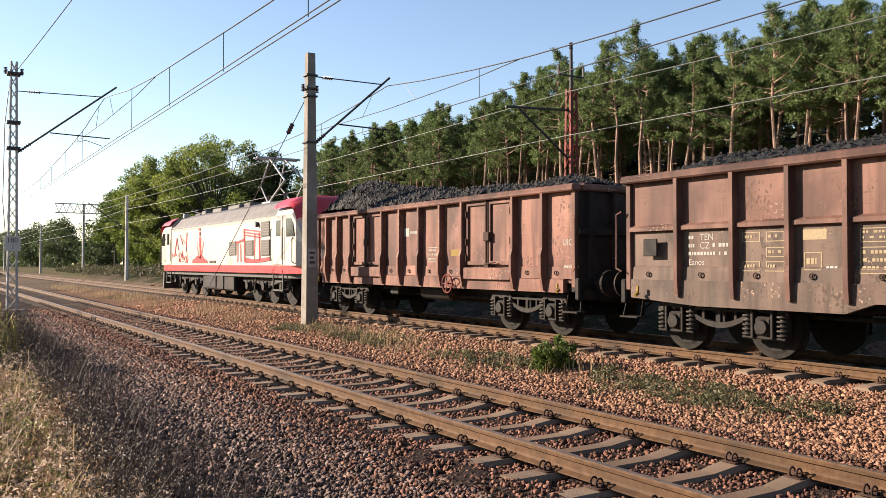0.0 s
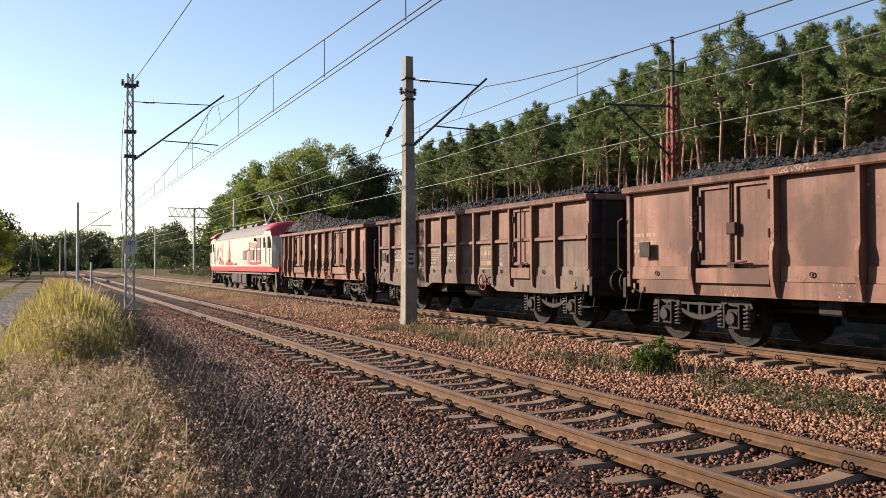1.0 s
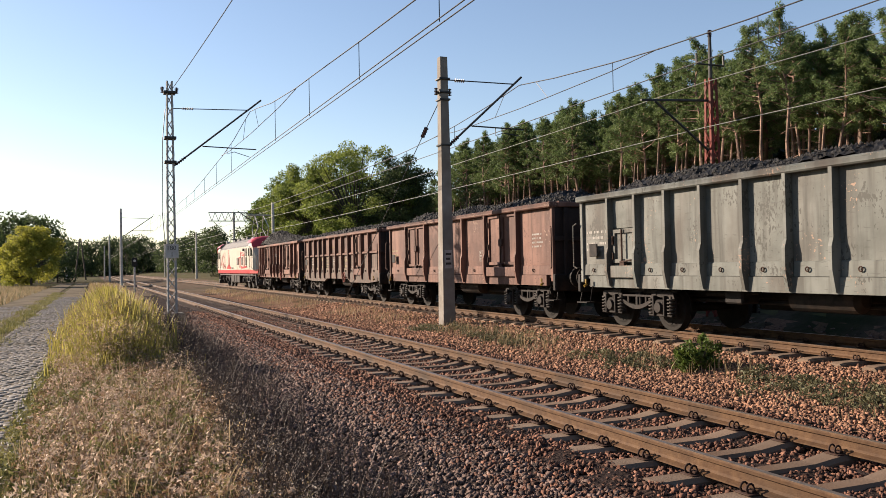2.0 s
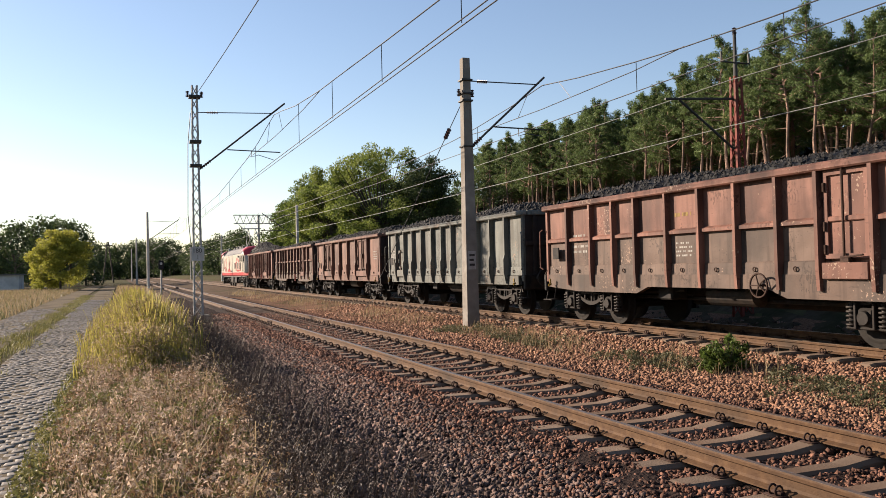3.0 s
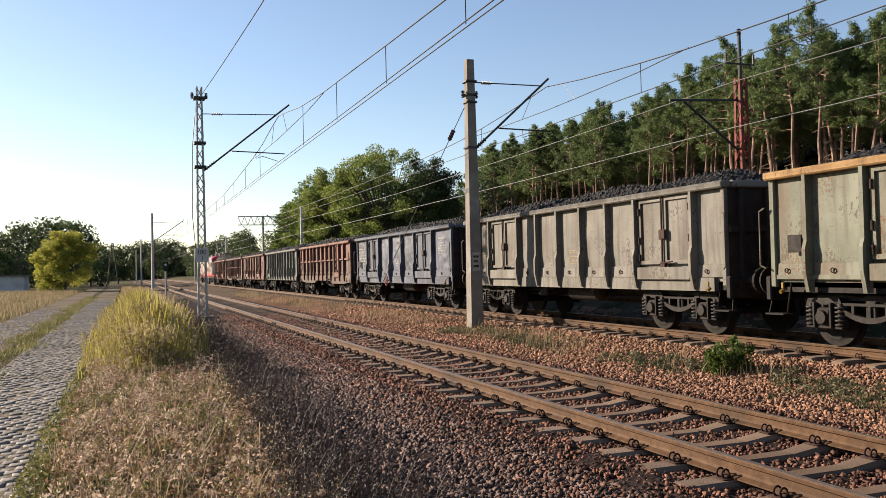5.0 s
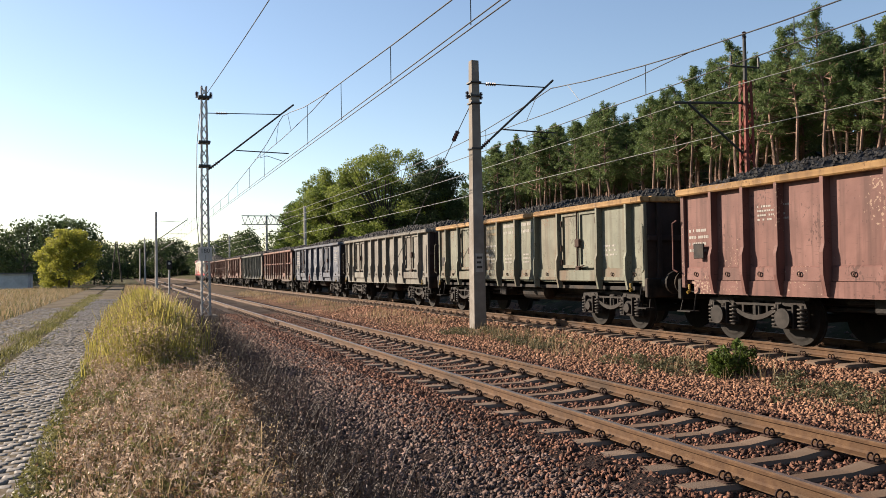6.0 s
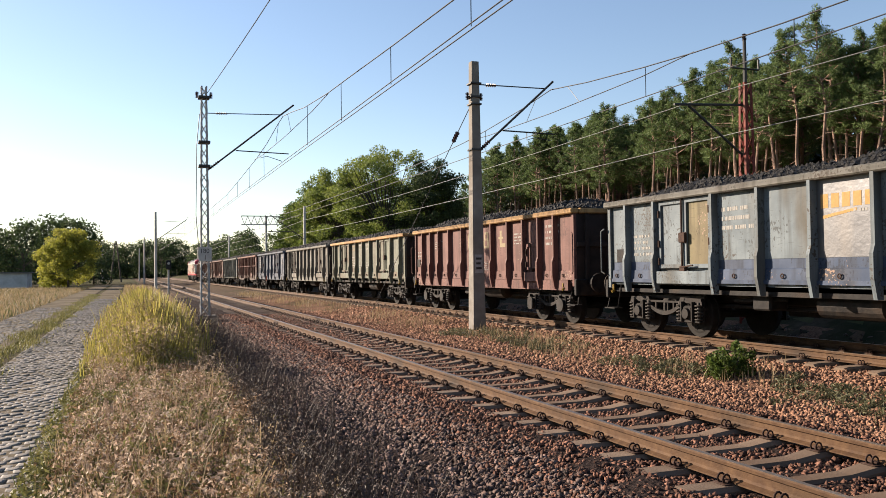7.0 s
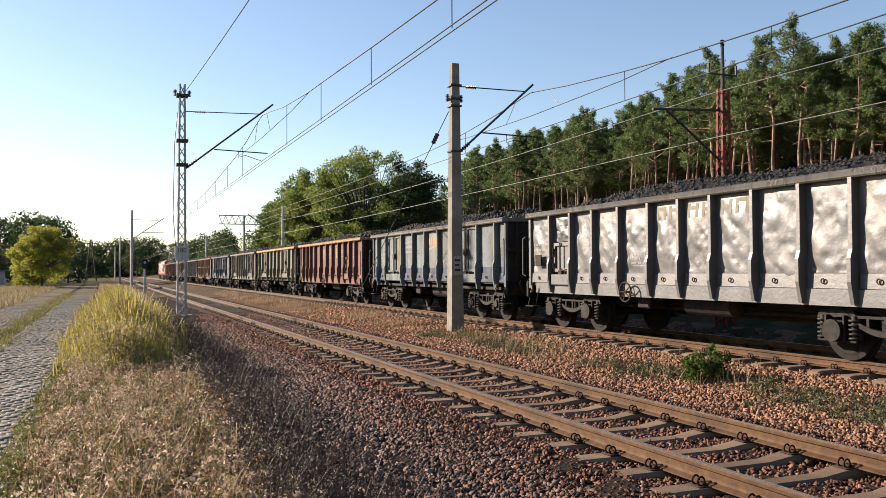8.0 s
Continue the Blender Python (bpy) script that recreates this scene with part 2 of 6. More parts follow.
# ---- builders ----
class Shape:
    """Collects faces for one mesh."""

    def __init__(self):
        self.v, self.f = [], []

    def add(self, verts, faces):
        k = len(self.v)
        self.v += [tuple(p) for p in verts]
        self.f += [tuple(k + i for i in f) for f in faces]
        return self

    def box(self, x0, x1, y0, y1, z0, z1, edge=0.0):
        """A box, with chamfered edges if edge is given."""
        lo, hi = (min(x0, x1), min(y0, y1), min(z0, z1)), (max(x0, x1), max(y0, y1), max(z0, z1))
        if not edge:
            c = [(a, b, d) for a in (lo[0], hi[0]) for b in (lo[1], hi[1]) for d in (lo[2], hi[2])]
            return self.add(c, [(0, 1, 3, 2), (4, 6, 7, 5), (0, 4, 5, 1), (2, 3, 7, 6), (0, 2, 6, 4), (1, 5, 7, 3)])
        verts, faces, at = [], [], {}
        for s in [(a, b, d) for a in (0, 1) for b in (0, 1) for d in (0, 1)]:
            for axis in range(3):
                at[s, axis] = len(verts)
                verts.append([(hi[i] if s[i] else lo[i]) + (0 if i == axis else (-edge if s[i] else edge)) for i in range(3)])
        for axis in range(3):
            a, b = [i for i in range(3) if i != axis]
            for side in (0, 1):
                ring = []
                for p, q in ((0, 0), (1, 0), (1, 1), (0, 1)):
                    s = [0, 0, 0]
                    s[axis], s[a], s[b] = side, p, q
                    ring.append(at[tuple(s), axis])
                faces.append(ring)
            for p in (0, 1):
                for q in (0, 1):
                    s, e = [0, 0, 0], [0, 0, 0]
                    s[axis], e[axis] = 0, 1
                    s[a] = e[a] = p
                    s[b] = e[b] = q
                    faces.append((at[tuple(s), a], at[tuple(e), a], at[tuple(e), b], at[tuple(s), b]))
        for s in [(a, b, d) for a in (0, 1) for b in (0, 1) for d in (0, 1)]:
            faces.append([at[s, 0], at[s, 1], at[s, 2]])
        return self.add(verts, faces)

    def tube(self, p0, p1, r0, r1=None, n=8, caps=True):
        r1 = r0 if r1 is None else r1
        p0, p1 = Vector(p0), Vector(p1)
        d = (p1 - p0).normalized()
        a = d.orthogonal().normalized()
        b = d.cross(a)
        ring = lambda p, r: [p + (a * math.cos(6.28318 * i / n) + b * math.sin(6.28318 * i / n)) * r for i in range(n)]
        faces = [(i, (i + 1) % n, n + (i + 1) % n, n + i) for i in range(n)]
        if caps:
            faces += [tuple(range(n))[::-1], tuple(range(n, 2 * n))]
        return self.add(ring(p0, r0) + ring(p1, r1), faces)

    def rim(self, y0, y1, z0, z1, wide, x0, x1):
        """A flat picture frame in the plane of y and z, in one piece."""
        ring = lambda d: [(y0 + d, z0 + d), (y1 - d, z0 + d), (y1 - d, z1 - d), (y0 + d, z1 - d)]
        v = [(x, y, z) for x in (x0, x1) for d in (0, wide) for y, z in ring(d)]
        f = []
        for i in range(4):
            j = (i + 1) % 4
            f += [(i, j, 4 + j, 4 + i), (8 + i, 8 + j, 12 + j, 12 + i), (i, j, 8 + j, 8 + i), (4 + i, 4 + j, 12 + j, 12 + i)]
        return self.add(v, f)

    def path(self, points, r, n=6):
        """One bent round bar through the points; r may be a list of radii."""
        pts = [Vector(p) for p in points]
        radii = r if isinstance(r, list) else [r] * len(pts)
        verts, a = [], None
        for i, p in enumerate(pts):
            d = ((pts[min(i + 1, len(pts) - 1)] - p).normalized() + (p - pts[max(i - 1, 0)]).normalized()).normalized()
            a = d.orthogonal() if a is None else a - d * a.dot(d)
            a.normalize()
            b = d.cross(a)
            verts += [p + (a * math.cos(6.28318 * k / n) + b * math.sin(6.28318 * k / n)) * radii[i] for k in range(n)]
        faces = [(i * n + k, i * n + (k + 1) % n, (i + 1) * n + (k + 1) % n, (i + 1) * n + k) for i in range(len(pts) - 1) for k in range(n)]
        faces += [tuple(range(n))[::-1], tuple(range(len(verts) - n, len(verts)))]
        return self.add(verts, faces)

    def prism(self, outline, axis, a, b):
        """An outline of 2D points pushed along an axis from a to b."""
        put = {"x": lambda p, k: (k, p[0], p[1]), "y": lambda p, k: (p[0], k, p[1]), "z": lambda p, k: (p[0], p[1], k)}[axis]
        n = len(outline)
        faces = [(i, (i + 1) % n, n + (i + 1) % n, n + i) for i in range(n)] + [tuple(range(n))[::-1], tuple(range(n, 2 * n))]
        return self.add([put(p, a) for p in outline] + [put(p, b) for p in outline], faces)

    def ring(self, c, axis, r, thick, n=20, m=6, squash=1.0):
        verts, faces = [], []
        for i in range(n):
            a = 6.28318 * i / n
            for j in range(m):
                b = 6.28318 * j / m
                u, w, k = math.cos(a) * (r + thick * math.cos(b)), math.sin(a) * (r + thick * math.cos(b)) * squash, thick * math.sin(b)
                verts.append({"x": (c[0] + k, c[1] + u, c[2] + w), "y": (c[0] + u, c[1] + k, c[2] + w), "z": (c[0] + u, c[1] + w, c[2] + k)}[axis])
                faces.append((i * m + j, (i + 1) % n * m + j, (i + 1) % n * m + (j + 1) % m, i * m + (j + 1) % m))
        return self.add(verts, faces)

    def mesh(self, name, smooth=False):
        me = bpy.data.meshes.new(name)
        me.from_pydata(self.v, [], self.f)
        bm = bmesh.new()
        bm.from_mesh(me)
        bmesh.ops.recalc_face_normals(bm, faces=bm.faces)
        for f in bm.faces:
            f.smooth = smooth
        bm.to_mesh(me)
        bm.free()
        return me


def part(name, shape, mat, parent=None, label="", at=None, smooth=False):
    """Links a shape or a mesh as one object under a thing."""
    me = shape.mesh(name, smooth) if isinstance(shape, Shape) else shape
    if not me.materials:
        me.materials.append(mat)
    ob = new(name, me)
    ob.parent = parent
    if at is not None:
        ob.matrix_basis = at
    if label:
        ob["label"] = label
    return ob


def thing(name, label, category, at=None, group="", kind=""):
    ob = new(name)
    if at is not None:
        ob.matrix_basis = at
    return tagged(ob, label, category, group, kind)


def bulk(name, verts, faces, mat):
    """One mesh from arrays: vertices and faces of equal corner count."""
    me = bpy.data.meshes.new(name)
    verts, faces = np.asarray(verts, np.float32), np.asarray(faces, np.int32)
    me.vertices.add(len(verts))
    me.vertices.foreach_set("co", verts.ravel())
    k = faces.shape[1]
    me.loops.add(faces.size)
    me.loops.foreach_set("vertex_index", faces.ravel())
    me.polygons.add(len(faces))
    me.polygons.foreach_set("loop_start", np.arange(0, faces.size, k, dtype=np.int32))
    me.update(calc_edges=True)
    me.materials.append(mat)
    return me


def text_mesh(words, size):
    c = bpy.data.curves.new("text", "FONT")
    c.body, c.size = words, size
    ob = bpy.data.objects.new("text", c)
    scene.collection.objects.link(ob)
    bpy.context.view_layer.update()
    me = bpy.data.meshes.new_from_object(ob.evaluated_get(bpy.context.evaluated_depsgraph_get()))
    bpy.data.objects.remove(ob)
    return me


# ---- ground ----
rng = np.random.default_rng(7)
NEAR_RAILS, FAR_RAILS = (4.35, 5.855), (10.583, 12.088)
NEAR_MID, FAR_MID, FAR_UP = 5.1025, 11.3355, 0.12
PROFILE_X = [-2500, -60, -9, -4.6, -0.6, 0.2, 1.5, 2.6, 3.4, 3.84, 4.04, 4.35, 4.6, 5.6, 5.85, 6.8, 7.4, 8.2, 8.9, 9.6, 13.1, 13.6, 15, 19, 60, 2500]
PROFILE_Z = [-0.3, -0.3, -0.12, -0.2, -0.2, -0.15, -0.2, -0.3, -0.205, -0.168, -0.205, -0.22, -0.232, -0.232, -0.22, -0.215, -0.27, -0.25, -0.16, -0.12, -0.12, -0.1, 0.45, 0.8, 0.9, 0.9]


def ground_z(x):
    return np.interp(x, PROFILE_X, PROFILE_Z)


def strip(name, xs, y0, y1, step, mat, lift=0.0, rough=0.0, label="", kind="structure", category=""):
    """A sheet along the track with the ground's profile."""
    ys = np.arange(y0, y1 + step * 0.5, step)
    xs = np.asarray(xs, float)
    gx, gy = np.meshgrid(xs, ys)
    gz = ground_z(gx) + lift + rng.normal(0, 1, gx.shape) * rough
    w, h = len(xs), len(ys)
    i = (np.arange(h - 1)[:, None] * w + np.arange(w - 1)).ravel()
    ob = new(name, bulk(name, np.stack([gx, gy, gz], -1).reshape(-1, 3), np.stack([i, i + 1, i + w + 1, i + w], 1), mat))
    return tagged(ob, label, category, kind=kind)


def sheet():
    ys = [-2500, -300, -60, -20] + list(range(-10, 120, 10)) + [150, 200, 400, 2500]
    xs = sorted(set(PROFILE_X + [-30, -20, 25, 40, 120, 400, -400]))
    v = [(x, y, float(ground_z(x)) - 0.03) for y in ys for x in xs]
    w = len(xs)
    f = [(j * w + i, j * w + i + 1, (j + 1) * w + i + 1, (j + 1) * w + i) for j in range(len(ys) - 1) for i in range(w - 1)]
    me = bulk("ground", v, f, soil)
    tagged(new("ground", me), "dry sandy ground with sparse brownish grass", "ground", kind="structure")


sheet()
strip("ballast_bed", np.linspace(1.15, 6.9, 42), -12, 60, 0.2, ballast_dark, 0.004, 0.012, "dark dirty crushed stone under the empty track", category="ballast")
strip("ballast_shoulder", np.linspace(6.9, 14.2, 50), -12, 60, 0.2, ballast_pink, 0.004, 0.012, "reddish crushed stone round the loaded track", category="ballast")
strip("ballast_far", [1.9, 3.4, 6.8, 8.2, 9.6, 13.1, 14.2], 60, 400, 10, ballast_worn, 0.004, 0, "brown weathered crushed stone along both tracks", category="ballast")

strip("bank", np.linspace(13.6, 20, 20), -14, 90, 0.5, bank_soil, 0.006, 0.03, "dry brown bank behind the loaded track", category="bank")


def stones(name, count, x_range, y_range, size, mat, label, dense=1.6):
    """Loose crushed stones: squashed, turned octahedra with a cut top."""
    u = rng.random(count)
    y = y_range[0] + (y_range[1] - y_range[0]) * u ** dense
    x = rng.uniform(*x_range, count)
    off = np.abs((y - 2.24) % 0.6 - 0.3) - 0.3            # the sleepers lie mostly free of stones
    keep = (np.abs(x - NEAR_MID) > 1.12) | (off < -0.12) | (rng.random(count) < 0.12)
    x, y = x[keep], y[keep]
    count = len(x)
    s = rng.uniform(size * 0.6, size * 1.35, count) * (0.8 + 0.03 * np.maximum(y, 3))
    base = np.array([(1, 0.1, -0.2), (0.2, 0.9, 0.1), (-1.0, 0.2, 0), (-0.2, -0.9, -0.2), (0.35, -0.3, 0.8), (-0.4, 0.25, 0.75)])
    tri = np.array([(0, 1, 4), (1, 5, 4), (1, 2, 5), (2, 3, 5), (3, 4, 5), (3, 0, 4), (0, 3, 1), (1, 3, 2)])
    q = rng.normal(0, 1, (count, 4))
    q /= np.linalg.norm(q, axis=1)[:, None]
    w, a, b, c = q.T
    m = np.stack([1 - 2 * (b * b + c * c), 2 * (a * b - c * w), 2 * (a * c + b * w), 2 * (a * b + c * w), 1 - 2 * (a * a + c * c), 2 * (b * c - a * w),
                  2 * (a * c - b * w), 2 * (b * c + a * w), 1 - 2 * (a * a + b * b)], -1).reshape(-1, 3, 3)
    squash = rng.uniform(0.55, 1.3, (count, 1, 3))
    v = np.einsum("nij,nkj->nki", m, base[None] * squash) * s[:, None, None] * 0.5
    v += np.stack([x, y, ground_z(x) + s * 0.12], -1)[:, None]
    f = (tri[None] + (np.arange(count) * 6)[:, None, None]).reshape(-1, 3)
    ob = new(name, bulk(name, v.reshape(-1, 3), f, mat))
    return tagged(ob, label, "stones", kind="stuff")


stones("ballast_stones", 42000, (1.25, 3.5), (2.5, 34), 0.058, stone_dark, "dark grey-brown crushed stones beside the empty track")
stones("ballast_stones", 46000, (2.9, 6.9), (2.5, 34), 0.058, stone_rusty, "rust-stained crushed stones lying between the rails")
stones("ballast_stones", 44000, (6.9, 10.5), (4, 36), 0.066, stone_pink, "reddish orange crushed stones between the two tracks")
stones("ballast_stones", 12000, (1.25, 10.5), (-7, 2.5), 0.07, stone_dark, "dark brown crushed stones beside the empty track", 1.0)
stones("ballast_stones", 5000, (10.65, 14.0), (4, 36), 0.066, stone_dark, "dark crushed stones under the coal train")


# ---- tracks ----
RAIL = [(-0.0625, -0.15), (0.0625, -0.15), (0.0625, -0.138), (0.015, -0.122), (0.009, -0.10), (0.009, -0.05), (0.033, -0.036), (0.035, -0.012), (0.026, -0.002),
        (-0.026, -0.002), (-0.035, -0.012), (-0.033, -0.036), (-0.009, -0.05), (-0.009, -0.10), (-0.015, -0.122), (-0.0625, -0.138)]


def clip_mesh():
    s = Shape()
    s.box(-0.15, 0.15, -0.075, 0.075, -0.158, -0.146, 0.004)
    for side in (-1, 1):
        for k in (-0.03, 0.03):
            s.ring((side * 0.10, k, -0.115), "y", 0.034, 0.009, 10, 5)
        s.tube((side * 0.075, -0.05, -0.13), (side * 0.075, 0.05, -0.13), 0.011, None, 6)
        s.box(side * 0.065, side * 0.10, -0.05, 0.05, -0.15, -0.125, 0.004)
    return s.mesh("rail_clip", True)


def sleeper_mesh():
    """A concrete sleeper: thick under the rails, waisted in the middle."""
    s = Shape()
    st = [(-1.30, 0.12, 0.085, -0.175), (-1.22, 0.13, 0.09, -0.158), (-0.62, 0.13, 0.09, -0.158), (-0.35, 0.11, 0.075, -0.195), (0.35, 0.11, 0.075, -0.195),
          (0.62, 0.13, 0.09, -0.158), (1.22, 0.13, 0.09, -0.158), (1.30, 0.12, 0.085, -0.175)]
    v, f = [], []
    for x, wb, wt, z in st:
        v += [(x, -wb, -0.36), (x, wb, -0.36), (x, wb, z - 0.03), (x, wt, z), (x, -wt, z), (x, -wb, z - 0.03)]
    for i in range(len(st) - 1):
        for j in range(6):
            f.append((i * 6 + j, i * 6 + (j + 1) % 6, i * 6 + 6 + (j + 1) % 6, i * 6 + 6 + j))
    f += [tuple(range(6)), tuple(range(len(v) - 6, len(v)))]
    return s.add(v, f).mesh("sleeper")


SLEEPER, CLIP = sleeper_mesh(), clip_mesh()
CLIP.materials.append(clip_rust)


def track(name, mid, up, label, first, count, clips):
    t = thing(name, label, "railway track", pose(mid, 0, up), kind="structure")
    for side in (-0.7525, 0.7525):
        r = part("rail", Shape().prism([(side + a, b) for a, b in RAIL], "y", -40, 420), rail_rust, t)
        part("rail_head", Shape().box(side - 0.025, side + 0.025, -40, 420, -0.006, 0.0), rail_top, r, "worn bright running surface")
    for i in range(count):
        y = first + 0.6 * i
        part("sleeper", SLEEPER, sleeper_concrete, t, at=pose(0, y, rng.uniform(-0.008, 0.004), 0, 0, rng.uniform(-0.7, 0.7)))
        if i < clips:
            for side in (-0.7525, 0.7525):
                part("rail_clip", CLIP, clip_rust, t, at=pose(side, y, 0))
    return t


near_track = track("track_near", NEAR_MID, 0.0, "empty railway track with rusty rails on concrete sleepers", 5.24 - 0.6 * 20, 165, 77)
far_track = track("track_far", FAR_MID, FAR_UP, "railway track under the coal train on concrete sleepers", 0.1 - 0.6 * 15, 145, 85)


def rail_joint(mid, side, y):
    s = Shape()
    for k in (-1, 1):
        s.box(side + k * 0.012, side + k * 0.034, y - 0.35, y + 0.35, -0.11, -0.045, 0.006)
        for b in (-0.25, -0.1, 0.1, 0.25):
            s.tube((side + k * 0.034, y + b, -0.078), (side + k * 0.052, y + b, -0.078), 0.016, None, 6)
    return s


for side, y in ((-0.7525, 26.3), (0.7525, 25.1)):
    part("joint_bar", rail_joint(NEAR_MID, side, y), clip_rust, near_track, "dark bolted joint bar")


# ---- masts and wires ----
def lattice_mast(name, label, base, height, w0, w1, mat, lean=0.0, detail=True, leg=0.05):
    """Four angle legs that close in upwards, with zigzag lacing on each face."""
    m = thing(name, label, "catenary mast", pose(*base, 0, lean, 0))
    half = lambda z: (w0 + (w1 - w0) * z / height) / 2
    for sx in (-1, 1):
        for sy in (-1, 1):
            s = Shape()
            a, b = half(0), half(height)
            s.add([(sx * a, sy * a, 0), (sx * (a - leg), sy * a, 0), (sx * (a - leg), sy * (a - 0.012), 0), (sx * (a - 0.012), sy * (a - 0.012), 0), (sx * (a - 0.012), sy * (a - leg), 0), (sx * a, sy * (a - leg), 0),
                   (sx * b, sy * b, height), (sx * (b - leg), sy * b, height), (sx * (b - leg), sy * (b - 0.012), height), (sx * (b - 0.012), sy * (b - 0.012), height), (sx * (b - 0.012), sy * (b - leg), height), (sx * b, sy * (b - leg), height)],
                  [(i, (i + 1) % 6, 6 + (i + 1) % 6, 6 + i) for i in range(6)] + [tuple(range(6)), tuple(range(6, 12))])
            part("leg", s, mat, m)
    n = int(height / (0.42 if detail else 1.2))
    for face in range(4):
        s = Shape()
        for i in range(n):
            z0, z1 = height * i / n, height * (i + 1) / n
            a, b = half(z0) - 0.008, half(z1) - 0.008
            sgn = 1 if i % 2 else -1
            p, q = (-sgn * a, -a, z0), (sgn * b, -b, z1)
            r = Matrix.Rotation(math.pi / 2 * face, 3, "Z")
            s.tube(r @ Vector(p), r @ Vector(q), 0.018, None, 5)
        part("lacing", s, mat, m)["kind"] = "stuff"
    return m


def insulator(s, p, q, r=0.055, n=5):
    """A string of porcelain sheds from p to q."""
    p, q = Vector(p), Vector(q)
    pts, radii = [p], [r * 0.4]
    for i in range(n):
        pts += [p.lerp(q, (i + k) / n) for k in (0.2, 0.35, 0.6, 0.8)]
        radii += [r * 0.4, r, r * 0.85, r * 0.4]
    return s.path(pts + [q], radii + [r * 0.4], 8)


def bracket(owner, up, low, tip, joint, arm0, arm1, contact):
    """A cantilever: tie rod, strut, registration tube with its steady arm; points in the mast's space."""
    b = part("tie_rod", Shape().tube(up, joint, 0.016, None, 6), dark_steel, owner)
    u, j = Vector(up), Vector(joint)
    part("insulator", insulator(Shape(), u.lerp(j, 0.12), u.lerp(j, 0.27)), insulator_brown, owner)
    part("strut", Shape().tube(low, tip, 0.032, None, 8), dark_steel, owner)
    lo, ti = Vector(low), Vector(tip)
    part("insulator", insulator(Shape(), lo.lerp(ti, 0.02), lo.lerp(ti, 0.13), 0.06), insulator_brown, owner)
    part("registration_tube", Shape().tube(arm0, arm1, 0.02, None, 6), dark_steel, owner)
    mid = Vector(arm0).lerp(Vector(arm1), 0.45)
    part("steady_arm", Shape().path([mid, mid + Vector((0, 0, -0.22)), mid + Vector((0.25, 0, -0.14)), Vector(contact)], 0.012), dark_steel, owner)
    return b


MX, MY, MZ = 2.55, 30.6, -0.05
mast = lattice_mast("lattice_mast", "grey steel lattice catenary mast beside the empty track", (MX, MY, MZ), 8.2, 0.34, 0.21, galvanised, leg=0.055)
part("base_block", Shape().box(-0.4, 0.4, -0.4, 0.4, -0.5, 0.06, 0.03), concrete, mast, "square concrete footing")
plate = part("sign_plate", Shape().box(-0.22, 0.22, -0.205, -0.185, 1.97, 2.47, 0.004), pale_concrete, mast, "pale distance plate with dark figures")
for words, z in (("180", 2.26), ("1", 2.03)):
    me = text_mesh(words, 0.22)
    wide = max(p.co.x for p in me.vertices) + min(p.co.x for p in me.vertices)
    part("figures", me, dark_steel, plate, at=Matrix.Translation((-wide / 2, -0.208, z)) @ Matrix.Rotation(math.pi / 2, 4, "X"))
for z in (7.75, 6.15, 5.3):
    part("clamp", Shape().box(-0.2, 0.2, -0.2, 0.2, z, z + 0.09, 0.01), dark_steel, mast)
for x in (-0.24, 0.24):
    part("insulator", insulator(Shape(), (x, 0, 7.78), (x, 0, 8.0), 0.07), insulator_brown, mast)
part("down_cable", Shape().path([(-0.16, -0.1, 7.2), (-0.26, -0.1, 6.1), (-0.3, -0.1, 3.6), (-0.2, -0.1, 2.3)], 0.014), wire_metal, mast)
bracket(mast, (0.1, 0, 7.25), (0.12, 0, 5.22), (3.2, 0, 7.72), (2.72, 0, 7.33), (1.1, 0, 5.95), (3.0, 0, 5.9), (2.75, 0, 5.62))

PX, PY, PZ = 8.92, 21.0, -0.14
post = thing("concrete_post", "square weathered concrete catenary post between the tracks", "catenary mast", pose(PX, PY, PZ))
s = Shape()
a, b, c = 0.185, 0.105, 7.35
s.add([(-a, -a, -0.6), (a, -a, -0.6), (a, a, -0.6), (-a, a, -0.6), (-b, -b, c), (b, -b, c), (b, b, c), (-b, b, c)], [(0, 1, 2, 3), (4, 5, 6, 7), (0, 1, 5, 4), (1, 2, 6, 5), (2, 3, 7, 6), (3, 0, 4, 7)])
part("shaft", s, concrete, post)
for z in (6.72, 6.35, 6.15, 4.9):
    part("clamp", Shape().box(-0.16, 0.16, -0.16, 0.16, z, z + 0.05, 0.008), dark_steel, post)
part("number_plate", Shape().box(-0.11, 0.11, -0.172, -0.160, 1.55, 2.05, 0.003), galvanised, post, "pale worn plate with dark marks")
s = Shape()
for k in range(3):
    s.box(-0.08, 0.08 - 0.03 * (k % 2), -0.177, -0.173, 1.65 + 0.13 * k, 1.71 + 0.13 * k)
part("plate_mark", s, dark_steel, post)
for x in (-0.2, 0.2):
    part("insulator", insulator(Shape(), (x, 0, 6.3), (x, 0, 6.5), 0.06), insulator_brown, post)
bracket(post, (0.1, 0, 6.74), (0.14, 0, 4.92), (2.45, 0, 6.98), (2.2, 0, 6.76), (0.85, 0, 5.5), (2.5, 0, 5.47), (2.35, 0, 5.28))
# the anchor stay and its insulator on the far side of the post
part("stay_wire", Shape().tube((-0.1, 0.1, 6.1), (-0.3, 9.5, 0.1), 0.012, None, 5), wire_metal, post)
part("insulator", insulator(Shape(), (-0.118, 0.95, 5.56), (-0.125, 1.3, 5.33), 0.07, 4), insulator_brown, post)

